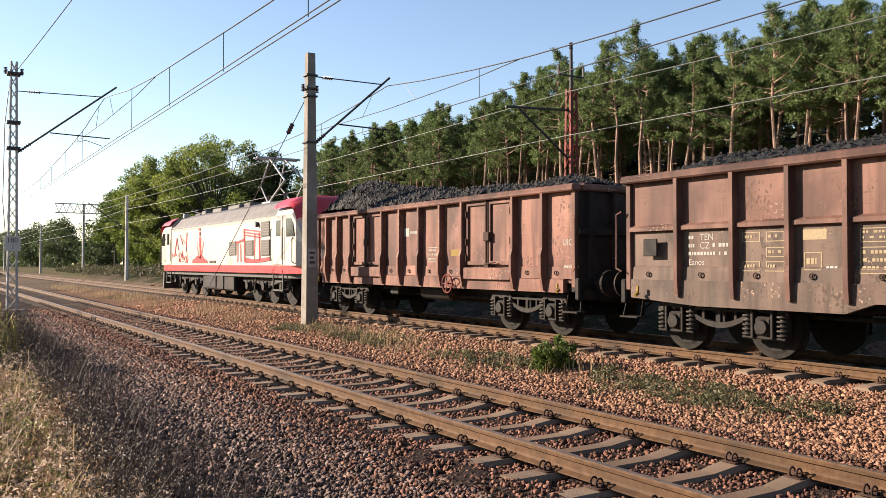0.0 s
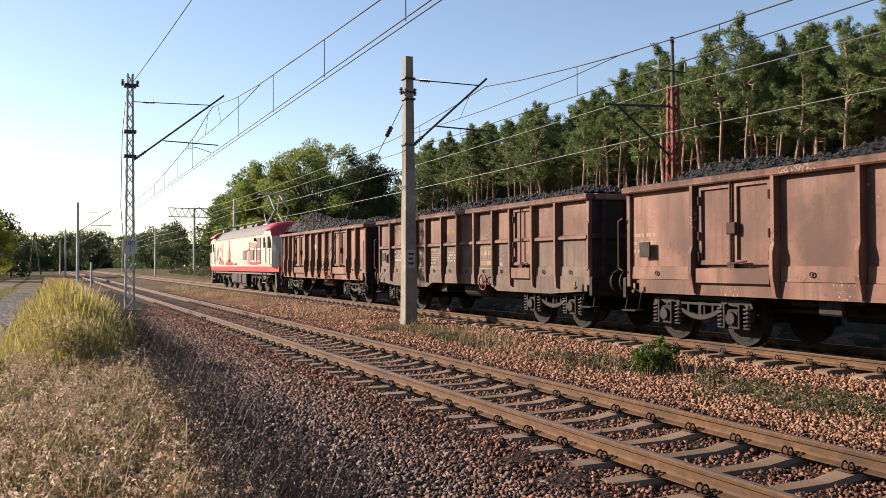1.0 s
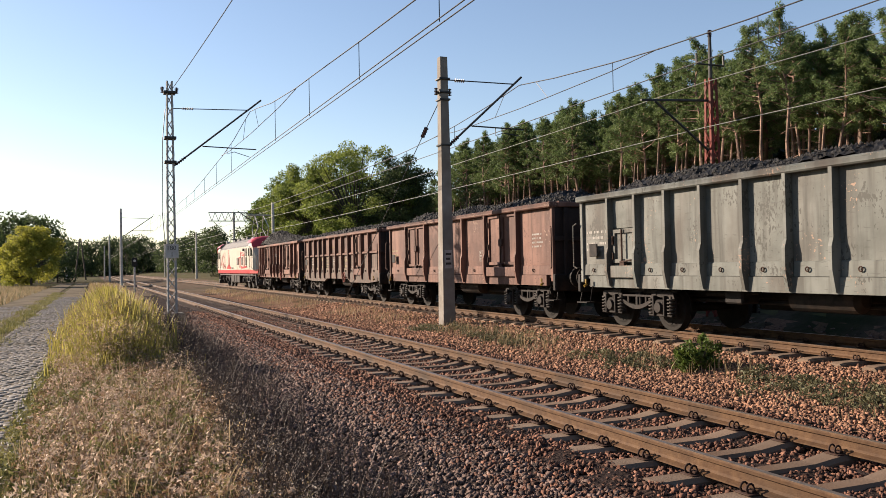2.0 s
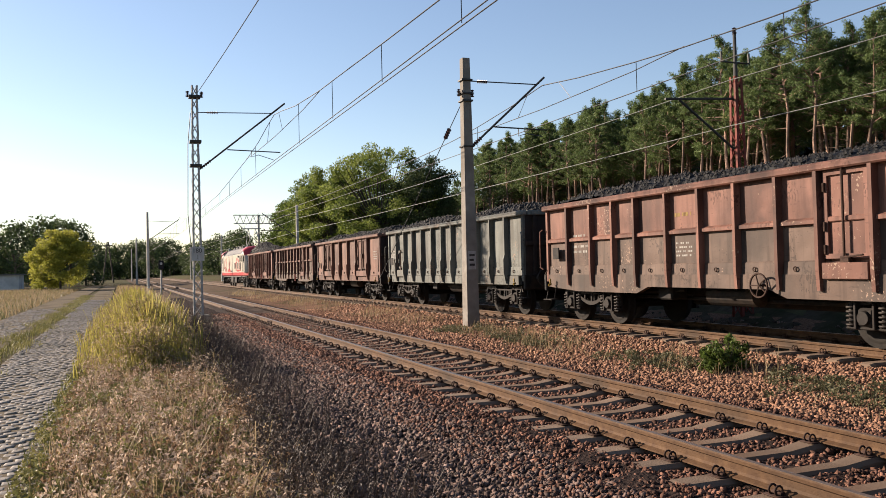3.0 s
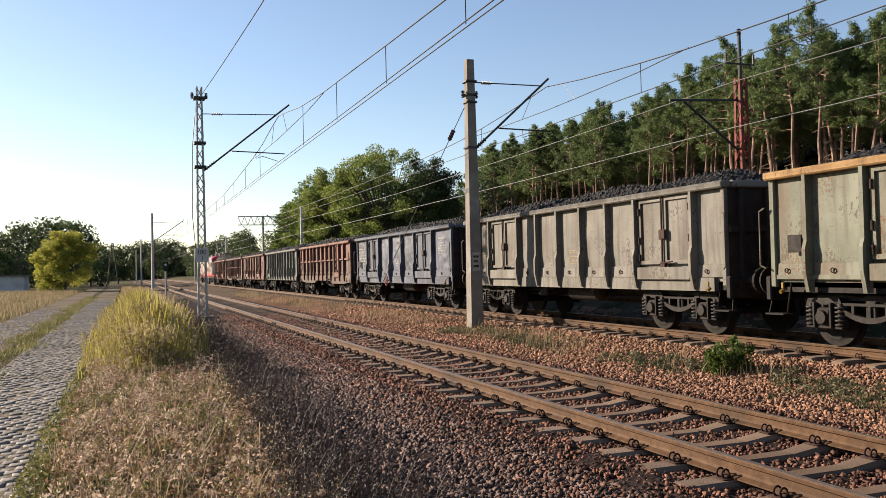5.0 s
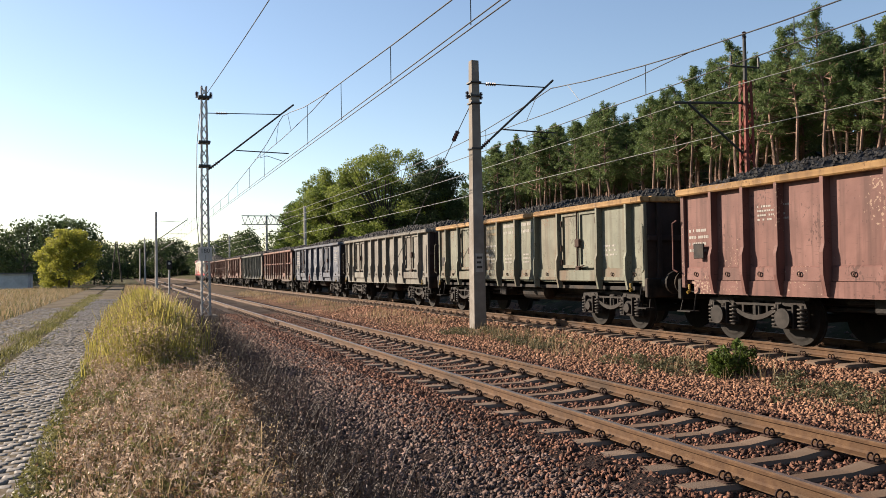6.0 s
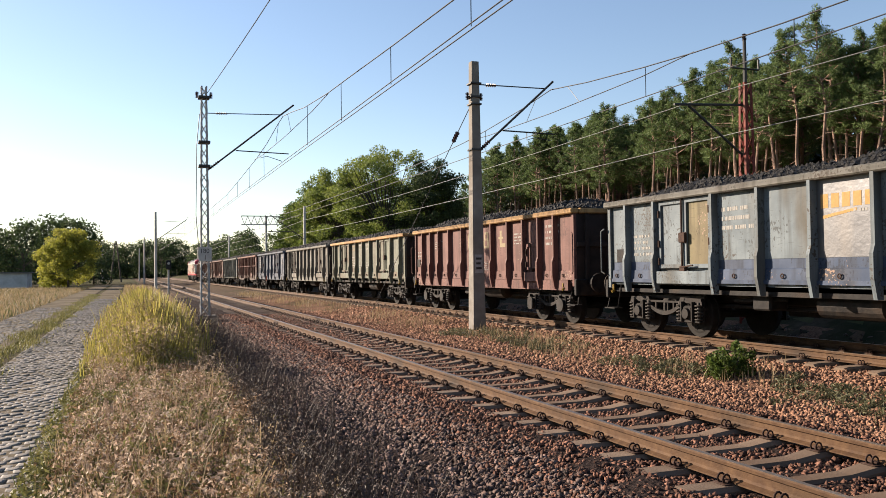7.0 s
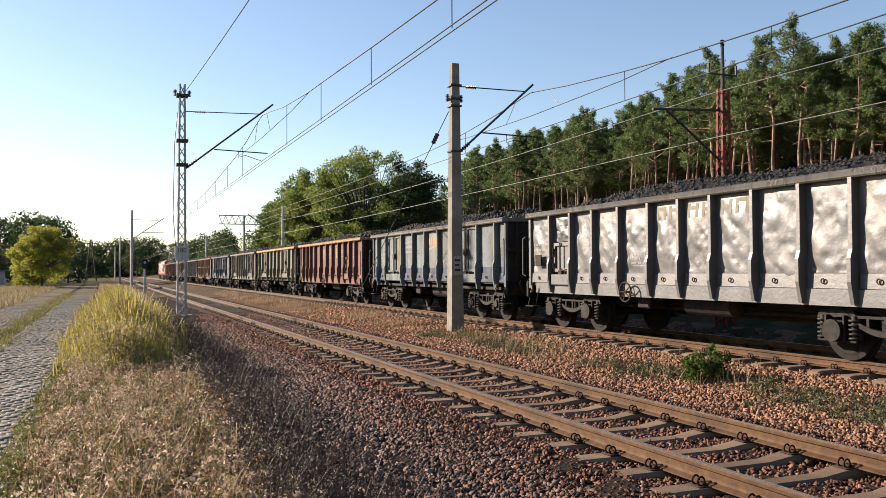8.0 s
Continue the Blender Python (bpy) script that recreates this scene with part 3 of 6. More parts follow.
RX, RY = 14.2, 16.4
red = lattice_mast("lattice_mast", "red painted lattice mast behind the coal train", (RX, RY, 0.1), 5.9, 0.36, 0.22, red_paint, leg=0.07)
part("head_tube", Shape().tube((0, 0, 5.9), (0, 0, 7.0), 0.05, 0.04, 8), dark_steel, red)
part("cross_arm", Shape().path([(-0.42, 0, 6.5), (-0.42, 0, 6.25), (0.42, 0, 6.25), (0.42, 0, 6.5)], 0.03), dark_steel, red)
part("insulator", insulator(Shape(), (0, 0, 6.95), (0, 0, 7.12), 0.06), insulator_brown, red)
part("bracket_arm", Shape().tube((-0.1, 0, 5.35), (-2.1, 0, 5.25), 0.03, None, 6).tube((-0.1, 0, 4.1), (-1.7, 0, 5.25), 0.03, None, 6), dark_steel, red)


def line(points, r, s=None):
    s = s or Shape()
    return s.path(points, r, 5)


def sag(x0, x1, y0, y1, z0, z1, drop, n=14):
    return [(x0 + (x1 - x0) * k / n, y0 + (y1 - y0) * k / n, z0 + (z1 - z0) * k / n - 4 * drop * (k / n) * (1 - k / n)) for k in range(n + 1)]


def catenary(name, label, xs, ys, z_contact, profile, twin=True, dy=4.5, stitch=(7.4, 0.93)):
    """Messenger, contact wires and droppers from support to support."""
    c = thing(name, label, "overhead wire")
    for i, (y0, y1) in enumerate(zip(ys, ys[1:])):
        x0, x1 = xs[i], xs[i + 1]
        far = lambda y: z_contact + float(np.interp(min(y - y0, y1 - y), [p for p, _ in profile], [q for _, q in profile]))
        stops = sorted({y0 + p for p, _ in profile if p < (y1 - y0) / 2} | {y1 - p for p, _ in profile if p < (y1 - y0) / 2})
        part("messenger_wire", line([(x0 + (x1 - x0) * (y - y0) / (y1 - y0), y, far(y)) for y in stops], 0.014), wire_metal, c)
        for k in ((-0.07, 0.07) if twin else (0,)):
            part("contact_wire", line([(x0 + k, y0, z_contact), (x1 + k, y1, z_contact)], 0.012), wire_metal, c)
        reach, level = stitch                       # the stitch wire slung below each support
        if i:
            part("stitch_wire", line([(x0, y0 - reach, z_contact + level + 0.13), (x0, y0 - reach * 0.7, z_contact + level + 0.03), (x0, y0, z_contact + level - 0.02), (x0, y0 + reach * 0.7, z_contact + level + 0.03), (x0, y0 + reach, z_contact + level + 0.13)], 0.012), wire_metal, c)
            for d in (-1.6, 1.6):
                part("stitch_hanger", line([(x0, y0 + d, z_contact + level - 0.02), (x0, y0 + d * 0.6, far(y0 + abs(d) * 0.6))], 0.008), wire_metal, c)
        n = int((y1 - y0) / dy)
        for j in range(1, n):
            u = j / n
            x = x0 + (x1 - x0) * u
            part("dropper", line([(x, y0 + (y1 - y0) * u, z_contact), (x, y0 + (y1 - y0) * u, far(y0 + (y1 - y0) * u))], 0.009), wire_metal, c)
    return c


MAST_YS = [-28, 30.6, 88, 150, 215, 280]
catenary("overhead_line_near", "dark overhead contact line above the empty track", [5.2, 5.35, 5.7, 5.0, 5.4, 5.0], MAST_YS, 5.51, [(0, 1.72), (1.5, 1.58), (4, 1.29), (7.4, 1.06), (9.5, 0.98), (13.8, 0.8), (20, 0.58), (29, 0.48)])
FAR_YS = [-30, 21.0, 72, 130, 190, 250]
catenary("overhead_line_far", "dark overhead contact line above the coal train", [11.2, 11.3, 11.2, 11.4, 11.2, 11.4], FAR_YS, 5.48, [(0, 1.12), (2, 0.9), (4.5, 0.7), (6.4, 0.58), (9, 0.48), (12, 0.42), (25, 0.36)], twin=False, stitch=(6.4, 0.47))


def plain_wire(label, rows, drop, mat=wire_light, r=0.011):
    for (x0, y0, z0), (x1, y1, z1) in zip(rows, rows[1:]):
        ob = part("feeder_wire", line(sag(x0, x1, y0, y1, z0, z1, drop), r), mat)
        tagged(ob, label, "wire", "feeder wires")


plain_wire("pale feeder wire strung beside the forest", [(14.0, -30, 5.9), (14.0, 16.4, 5.9), (14.0, 70, 5.9), (14, 130, 5.9), (14, 200, 5.9)], 0.25)
plain_wire("pale lower feeder wire strung beside the forest", [(14.0, -30, 4.78), (14.0, 16.4, 4.78), (14.0, 70, 4.78), (14, 130, 4.78), (14, 200, 4.78)], 0.1)
plain_wire("dark earth wire along the mast tops", [(3.61, 2.72, 7.8), (2.65, 30.6, 7.9)], 0.15, wire_metal, 0.012)


def far_mast(x, y, h, side, label, mat=pale_concrete, reach=3.0):
    m = thing("far_mast", label, "catenary mast", pose(x, y, -0.2), "distant catenary masts")
    part("shaft", Shape().tube((0, 0, 0), (0, 0, h), 0.16, 0.11, 6), mat, m)
    part("tie_rod", Shape().tube((0, 0, h - 0.9), (side * reach * 0.9, 0, h - 1.0), 0.02, None, 5), dark_steel, m)
    part("strut", Shape().tube((0, 0, h - 2.9), (side * reach, 0, h - 0.75), 0.04, None, 5), dark_steel, m)
    part("registration_tube", Shape().tube((side * reach * 0.35, 0, h - 2.2), (side * reach, 0, h - 2.2), 0.03, None, 5), dark_steel, m)
    return m


for y in (88, 150, 215):
    far_mast(2.6, y, 7.9, 1, "distant grey catenary mast beside the empty track")
for y in (72, 130, 190):
    far_mast(14.4, y, 7.4, -1, "distant grey catenary mast behind the train")

pole = thing("utility_pole", "distant grey concrete pole at the end of the lane", "utility pole", pose(-5.3, 200, -0.3))
part("shaft", Shape().tube((0, 0, 0), (0, 0, 8.0), 0.2, 0.15, 8), pale_concrete, pole)
pole = thing("utility_pole", "distant dark timber A-shaped pole at the end of the lane", "utility pole", pose(-2.5, 200, -0.3))
for k in (-1, 1):
    part("leg", Shape().tube((1.1 * k, 0, 0), (0.12 * k, 0, 9.2), 0.18, 0.13, 8), bark_grey, pole)
part("cross_arm", Shape().box(-0.9, 0.9, -0.08, 0.08, 8.3, 8.5, 0.02), bark_grey, pole)

gantry = thing("catenary_gantry", "distant steel lattice gantry boom on a post", "catenary mast", pose(16, 104, -0.3))
part("pole", Shape().tube((0, 0, 0), (0, 0, 8.8), 0.16, 0.14, 6), galvanised, gantry)
s = Shape()
for z in (7.7, 8.75):
    s.tube((-3.0, 0, z), (1.7, 0, z), 0.06, None, 5)
for i in range(12):
    x = -3.0 + 4.7 * i / 12
    s.tube((x, 0, 7.7 if i % 2 else 8.75), (x + 4.7 / 12, 0, 8.75 if i % 2 else 7.7), 0.04, None, 5)
part("lattice_boom", s, galvanised, gantry)
part("strut", Shape().tube((-2.4, 0, 7.6), (0, 0, 5.2), 0.05, None, 5), galvanised, gantry)

signal = thing("signal_post", "distant black signal head on a short mast", "railway signal", pose(3.0, 69, -0.2))
part("mast", Shape().tube((0, 0, 0), (0, 0, 2.0), 0.07, None, 8), galvanised, signal)
part("board", Shape().box(-0.2, 0.2, -0.04, 0.04, 2.05, 2.75, 0.03), signal_black, signal)
part("lamp", Shape().tube((0, -0.04, 2.5), (0, -0.14, 2.5), 0.1, 0.1, 10), galvanised, signal)


# ---- road ----
def cobbles():
    strip("road_bed", [-4.5, -3.6, -2.65], -6, 140, 5, road_dust, 0.006, 0, "dusty dirt wheel track beside a meadow", category="road")
    road = strip("road", [-2.2, -1.4, -0.62], -6, 140, 5, road_dust, 0.006, 0, "narrow cobbled lane of worn granite setts", category="road")
    base = []
    for wx, wy in ((0.062, 0.07), (0.056, 0.078), (0.066, 0.064)):
        s = Shape()
        s.add([(-wx, -wy, -0.05), (wx, -wy * .95, -0.05), (wx * .97, wy, -0.05), (-wx, wy, -0.05), (-wx * .97, -wy * .95, 0.012), (wx * .95, -wy, 0.014), (wx, wy * .92, 0.012), (-wx * .95, wy * .95, 0.013),
               (-wx * .6, -wy * .6, 0.019), (wx * .6, -wy * .55, 0.021), (wx * .55, wy * .6, 0.02), (-wx * .6, wy * .6, 0.018)],
              [(0, 1, 5, 4), (1, 2, 6, 5), (2, 3, 7, 6), (3, 0, 4, 7), (4, 5, 9, 8), (5, 6, 10, 9), (6, 7, 11, 10), (7, 4, 8, 11), (8, 9, 10, 11)])
        base.append(s)
    meshes = [b.mesh("cobble", True) for b in base]
    v, f, made = [], [], 0
    y = 5.0
    row = 0
    while y < 62:
        for i in range(11):
            x = -2.13 + 0.14 * i + (0.07 if row % 2 else 0) + rng.uniform(-0.012, 0.012)
            yy, z, k = y + rng.uniform(-0.015, 0.015), -0.2 + rng.uniform(-0.014, 0.006), rng.integers(3)
            turn = rng.uniform(-6, 6)
            if 7.6 < y and made < 290:
                part("cobble", meshes[k], cobble_stone, road, at=pose(x, yy, z, 0, 0, turn))
                made += 1
            else:
                n = len(v)
                v += [(x + p[0], yy + p[1], z + p[2]) for p in base[k].v]
                f += [tuple(n + q for q in face) for face in base[k].f]
        y += 0.152
        row += 1
    y = 10.0
    while y < 48:
        for i in range(10):
            x, yy, z, k = -4.35 + 0.14 * i + (0.07 if row % 2 else 0) + rng.uniform(-0.012, 0.012), y + rng.uniform(-0.015, 0.015), -0.205 + rng.uniform(-0.016, 0.006), rng.integers(3)
            n = len(v)
            v += [(x + p[0], yy + p[1], z + p[2]) for p in base[k].v]
            f += [tuple(n + q for q in face) for face in base[k].f]
        y += 0.152
        row += 1
    rest = bulk("cobble_rest", v, f, cobble_rest)
    ob = part("cobbles", rest, cobble_rest, road)
    ob["kind"] = "stuff"


cobbles()


# ---- train ----
TIMES = [k * 0.5 for k in range(17)]
SPEED = 16.01                      # metres a second, steady
# the leading and trailing end of each wagon's box along the track at the start
ENDS = {1: (23.1, 11.52), 2: (10.23, -1.83), 3: (-3.06, -14.83), 4: (-16.05, -28.03), 5: (-29.33, -41.34), 6: (-42.57, -54.52),
        7: (-55.84, -67.92), 8: (-69.03, -81.31), 9: (-82.55, -94.42), 10: (-95.95, -107.91), 11: (-109.23, -121.2)}
LOCO_AT = 32.85                    # the locomotive's middle at the start


def box_length(number):
    return ENDS[number][0] - ENDS[number][1]


def centre(number, t):
    return sum(ENDS[number]) / 2 + SPEED * t


WHEEL_R = 0.44


def wheelset_mesh(r=WHEEL_R):
    s = Shape()
    s.tube((-0.95, 0, 0), (0.95, 0, 0), 0.08, None, 10)
    for side in (-1, 1):
        s.tube((side * 0.69, 0, 0), (side * 0.715, 0, 0), r + 0.03, None, 28)
        s.tube((side * 0.715, 0, 0), (side * 0.825, 0, 0), r, r - 0.004, 28)
        s.tube((side * 0.825, 0, 0), (side * 0.835, 0, 0), r - 0.07, r * 0.75, 28)
        s.tube((side * 0.835, 0, 0), (side * 0.88, 0, 0), 0.14, None, 14)
        for k in range(3):
            a = 2.0944 * k
            s.tube((side * 0.838, 0.27 * math.cos(a), 0.27 * math.sin(a)), (side * 0.845, 0.27 * math.cos(a), 0.27 * math.sin(a)), 0.05, None, 8)
    return s.mesh("wheelset")


def arc(n, f):
    return [f(k / n) for k in range(n + 1)]


AXLE = 0.82                        # half the wheelbase of a bogie


def side_frame_mesh(side):
    """The side of a bogie: a slim bow slung between the axle boxes under a straight top bar."""
    s = Shape()
    x0, x1 = side * 0.98, side * 1.06
    for k in (-1, 1):
        s.prism([(k * 1.22, 0.64), (k * 1.17, 0.76), (k * 0.55, 0.78), (k * 0.48, 0.66), (k * 0.62, 0.68)], "x", x0, x1)
    s.prism([(-1.12, 0.73), (-1.12, 0.8), (1.12, 0.8), (1.12, 0.73)], "x", side * 0.86, side * 0.92)
    bow = arc(12, lambda u: (-0.68 + 1.36 * u, 0.76 - 0.27 * math.sin(math.pi * u) ** 0.8))
    for i in range(12):
        a, b = bow[i], bow[i + 1]
        s.prism([a, b, (b[0] * 0.96, b[1] - 0.085), (a[0] * 0.96, a[1] - 0.085)], "x", side * 0.99, side * 1.07)
    s.prism([(-0.52, 0.66), (-0.5, 0.7), (0.5, 0.7), (0.52, 0.66)], "x", side * 1.0, side * 1.05)
    for y in (-0.3, 0.0, 0.3):
        s.box(side * 1.0, side * 1.05, y - 0.03, y + 0.03, 0.45, 0.68, 0.008)
    s.box(side * 0.93, side * 1.02, -0.1, 0.1, 0.42, 0.74, 0.02)
    for y in (-AXLE, AXLE):
        s.box(side * 0.98, side * 1.02, y - 0.38, y - 0.29, 0.3, 0.7)
        s.box(side * 0.98, side * 1.02, y + 0.29, y + 0.38, 0.3, 0.7)
    return s.mesh("side_frame")


def axle_box_mesh(side):
    s = Shape()
    s.box(side * 0.94, side * 1.12, -0.15, 0.15, 0.33, 0.62, 0.04)
    s.tube((side * 1.12, 0, 0.47), (side * 1.17, 0, 0.47), 0.115, 0.10, 14)
    s.box(side * 0.98, side * 1.10, -0.37, 0.37, 0.29, 0.335, 0.015)
    s.box(side * 0.98, side * 1.14, -0.19, -0.14, 0.30, 0.70, 0.01)
    s.box(side * 0.98, side * 1.14, 0.14, 0.19, 0.30, 0.70, 0.01)
    return s.mesh("axle_box")


def spring_mesh():
    s = Shape()
    for k in range(5):
        s.ring((0, 0, 0.36 + 0.066 * k), "z", 0.07, 0.019, 12, 5)
    s.tube((0, 0, 0.32), (0, 0, 0.69), 0.04, None, 8)
    return s.mesh("spring", True)


WHEELS, SPRING = wheelset_mesh(), spring_mesh()
SIDES = {k: side_frame_mesh(k) for k in (-1, 1)}
BOXES = {k: axle_box_mesh(k) for k in (-1, 1)}
TURNING = []


def bogie(owner, y, disc=False):
    b = part("bogie", Shape().box(-0.9, 0.9, -0.22, 0.22, 0.5, 0.85, 0.03).tube((0, 0, 0.85), (0, 0, 1.0), 0.2, None, 12), black_iron, owner, at=pose(0, y, 0))
    for side in (-1, 1):
        part("side_frame", SIDES[side], bogie_iron, b)
        for a in (-AXLE, AXLE):
            part("axle_box", BOXES[side], bogie_iron, b, at=pose(0, a, 0))
            for k in (-0.29, 0.29):
                part("spring", SPRING, spring_iron, b, at=pose(side * 1.05, a + k, 0))
            if disc:
                part("hub_disc", Shape().tube((side * 1.17, a, 0.47), (side * 1.21, a, 0.47), 0.17, None, 16), bogie_iron, b)
    for a in (-AXLE, AXLE):
        w = part("wheelset", WHEELS, wheel_steel, owner, at=pose(0, y + a, WHEEL_R))
        TURNING.append((w, (0, y + a, WHEEL_R), WHEEL_R))


def panel_mesh(width, z0, z1, dent, seed, nx=9, nz=11):
    """A wall plate: slightly bulged and dented, facing -x at x = 0."""
    v, f = [], []
    r = random.Random(seed)
    dents = [(r.random(), r.random(), r.uniform(0.05, 0.16), r.uniform(-1, 1)) for _ in range(int(3 + dent * 90))]
    if dent > 0.06:
        nx, nz = 30, 46
        dents += [(r.random(), r.uniform(0.08, 0.95), r.uniform(0.02, 0.045), r.uniform(-0.5, 0.75)) for _ in range(34)]
    for j in range(nz + 1):
        for i in range(nx + 1):
            u, w = i / nx, j / nz
            edge = min(1, 5 * min(u, 1 - u)) * min(1, 6 * min(w, 1 - w))
            d = -0.35 * dent * math.sin(math.pi * u) * math.sin(math.pi * w)
            d += dent * 0.3 * noise.noise((u * width * 1.7 + seed, w * 2.6, seed * 0.7)) + dent * 0.12 * noise.noise((u * width * 5 + w * 4, w * 7 - u * 2, seed * 0.7))
            if dent > 0.06:      # slanting creases
                d += dent * 0.3 * noise.noise((u * width * 3.2 - w * 4.4, u * width * 0.8 + w * 1.6, seed * 1.3))
            for cx, cy, rad, k in dents:
                q = ((u - cx) * width) ** 2 + ((w - cy) * (z1 - z0)) ** 2
                d += k * dent * 0.35 * math.exp(-q / (rad * rad))
            v.append((d * edge, (u - 0.5) * width, z0 + (z1 - z0) * w))
    for j in range(nz):
        for i in range(nx):
            a = j * (nx + 1) + i
            f.append((a, a + nx + 1, a + nx + 2, a + 1))
    n = len(v)
    v += [(0.03, y, z) for y in (-width / 2, width / 2) for z in (z0, z1)]
    f.append((n, n + 2, n + 3, n + 1))
    me = bpy.data.meshes.new("side_panel")
    me.from_pydata(v, [], f)
    for p in me.polygons:
        p.use_smooth = True
    return me


WALL_X, RIB_X = 1.225, 1.38
Z_SILL, Z_FLOOR, Z_TOP = 0.84, 1.12, 2.84


SKINS = {}


def skin(owner, y, z):
    """How far out the plates of a wagon's side lie at y and z, in the wagon's space."""
    if owner.name not in SKINS:
        v, f = [], []
        for o in owner.children:
            if o.name.startswith(("side_panel", "door", "foot_ledge")) and o.matrix_basis.translation.x < 0 and not o.name.startswith(("door_lock", "door_sill")):
                n = len(v)
                v += [o.matrix_basis @ p.co for p in o.data.vertices]
                f += [tuple(n + q for q in p.vertices) for p in o.data.polygons]
        SKINS[owner.name] = BVHTree.FromPolygons(v, f)
    hit = SKINS[owner.name].ray_cast(Vector((-2.5, y, z)), Vector((1, 0, 0)))[0]
    return hit.x - 0.004 if hit else -WALL_X - 0.004


def painted(owner, cells, mat, name="stencil_mark", label=""):
    """Thin paint on a wagon's side: rectangles (y0, y1, z0, z1) cut into small cells that follow the plate."""
    v, f = [], []
    for y0, y1, z0, z1 in cells:
        ny, nz = max(1, round(abs(y1 - y0) / 0.06)), max(1, round(abs(z1 - z0) / 0.06))
        n = len(v)
        for j in range(nz + 1):
            for i in range(ny + 1):
                y, z = y0 + (y1 - y0) * i / ny, z0 + (z1 - z0) * j / nz
                v.append((skin(owner, y, z), y, z))
        f += [(n + j * (ny + 1) + i, n + j * (ny + 1) + i + 1, n + (j + 1) * (ny + 1) + i + 1, n + (j + 1) * (ny + 1) + i) for j in range(nz) for i in range(ny)]
    me = bpy.data.meshes.new(name)
    me.from_pydata(v, [], f)
    ob = part(name, me, mat, owner, label)
    ob["kind"] = "stuff"
    return ob


def write(owner, words, y, z, size, mat=white_mark):
    """Stencilled words on the side that faces the lane; y grows to the reader's left."""
    me = text_mesh(words, size)
    for p in me.vertices:
        yy, zz = y - p.co.x, z + p.co.y
        p.co = (skin(owner, yy, zz), yy, zz)
    me.materials.append(mat)
    return part("stencil", me, mat, owner)


def bars(owner, y, z, width, height, rows, mat=white_mark, seed=1, frame_line=False):
    """Unreadable stencilled lines as plain bars."""
    r = random.Random(seed)
    cells = []
    step = height / rows
    for k in range(rows):
        zz = z + height - step * (k + 0.75)
        yy = y
        end = y - width * r.uniform(0.7, 1)
        while yy > end + 0.02:
            w = min(r.uniform(0.02, 0.055), yy - end)
            cells.append((yy - w, yy, zz, zz + step * 0.42))
            yy -= w + (0.016 if r.random() < 0.75 else 0.07)
    if frame_line:
        cells += [(y + 0.015, y + 0.03, z - 0.03, z + height), (y - width - 0.03, y - width - 0.015, z - 0.03, z + height), (y - width - 0.03, y + 0.03, z - 0.03, z - 0.018), (y - width - 0.03, y + 0.03, z + height, z + height + 0.012)]
    return painted(owner, cells, mat)


def rib_mesh(w=0.085, straight=False):
    """A pressed upright, deeper at its foot."""
    s = Shape()
    top, foot = (0.13, 0.131) if straight else (0.135, 0.175)
    for z0, z1, d0, d1 in ((Z_SILL + 0.03, 1.2, 0.11, foot), (1.2, 1.55, foot, foot), (1.55, 1.68, foot, top), (1.68, Z_TOP - 0.12, top, top)):
        a, b = w / 2, w / 2 - 0.008
        s.add([(0, -a, z0), (-d0, -b, z0), (-d0, b, z0), (0, a, z0), (0, -a, z1), (-d1, -b, z1), (-d1, b, z1), (0, a, z1)],
              [(0, 1, 5, 4), (1, 2, 6, 5), (2, 3, 7, 6), (3, 0, 4, 7), (0, 1, 2, 3), (4, 5, 6, 7)])
    return s.mesh("rib")


def eye_mesh():
    return Shape().ring((-0.02, 0, 0), "x", 0.035, 0.011, 10, 5).mesh("lashing_ring", True)


EYE_RING = eye_mesh()
HINGE = Shape().tube((0, 0, -0.07), (0, 0, 0.07), 0.022, None, 8).mesh("hinge")


HAND_WHEEL = {1: -1.66, 2: -1.62, 5: -1.62, 6: 1.0, 9: 0.2, 11: 1.58}      # along each wagon


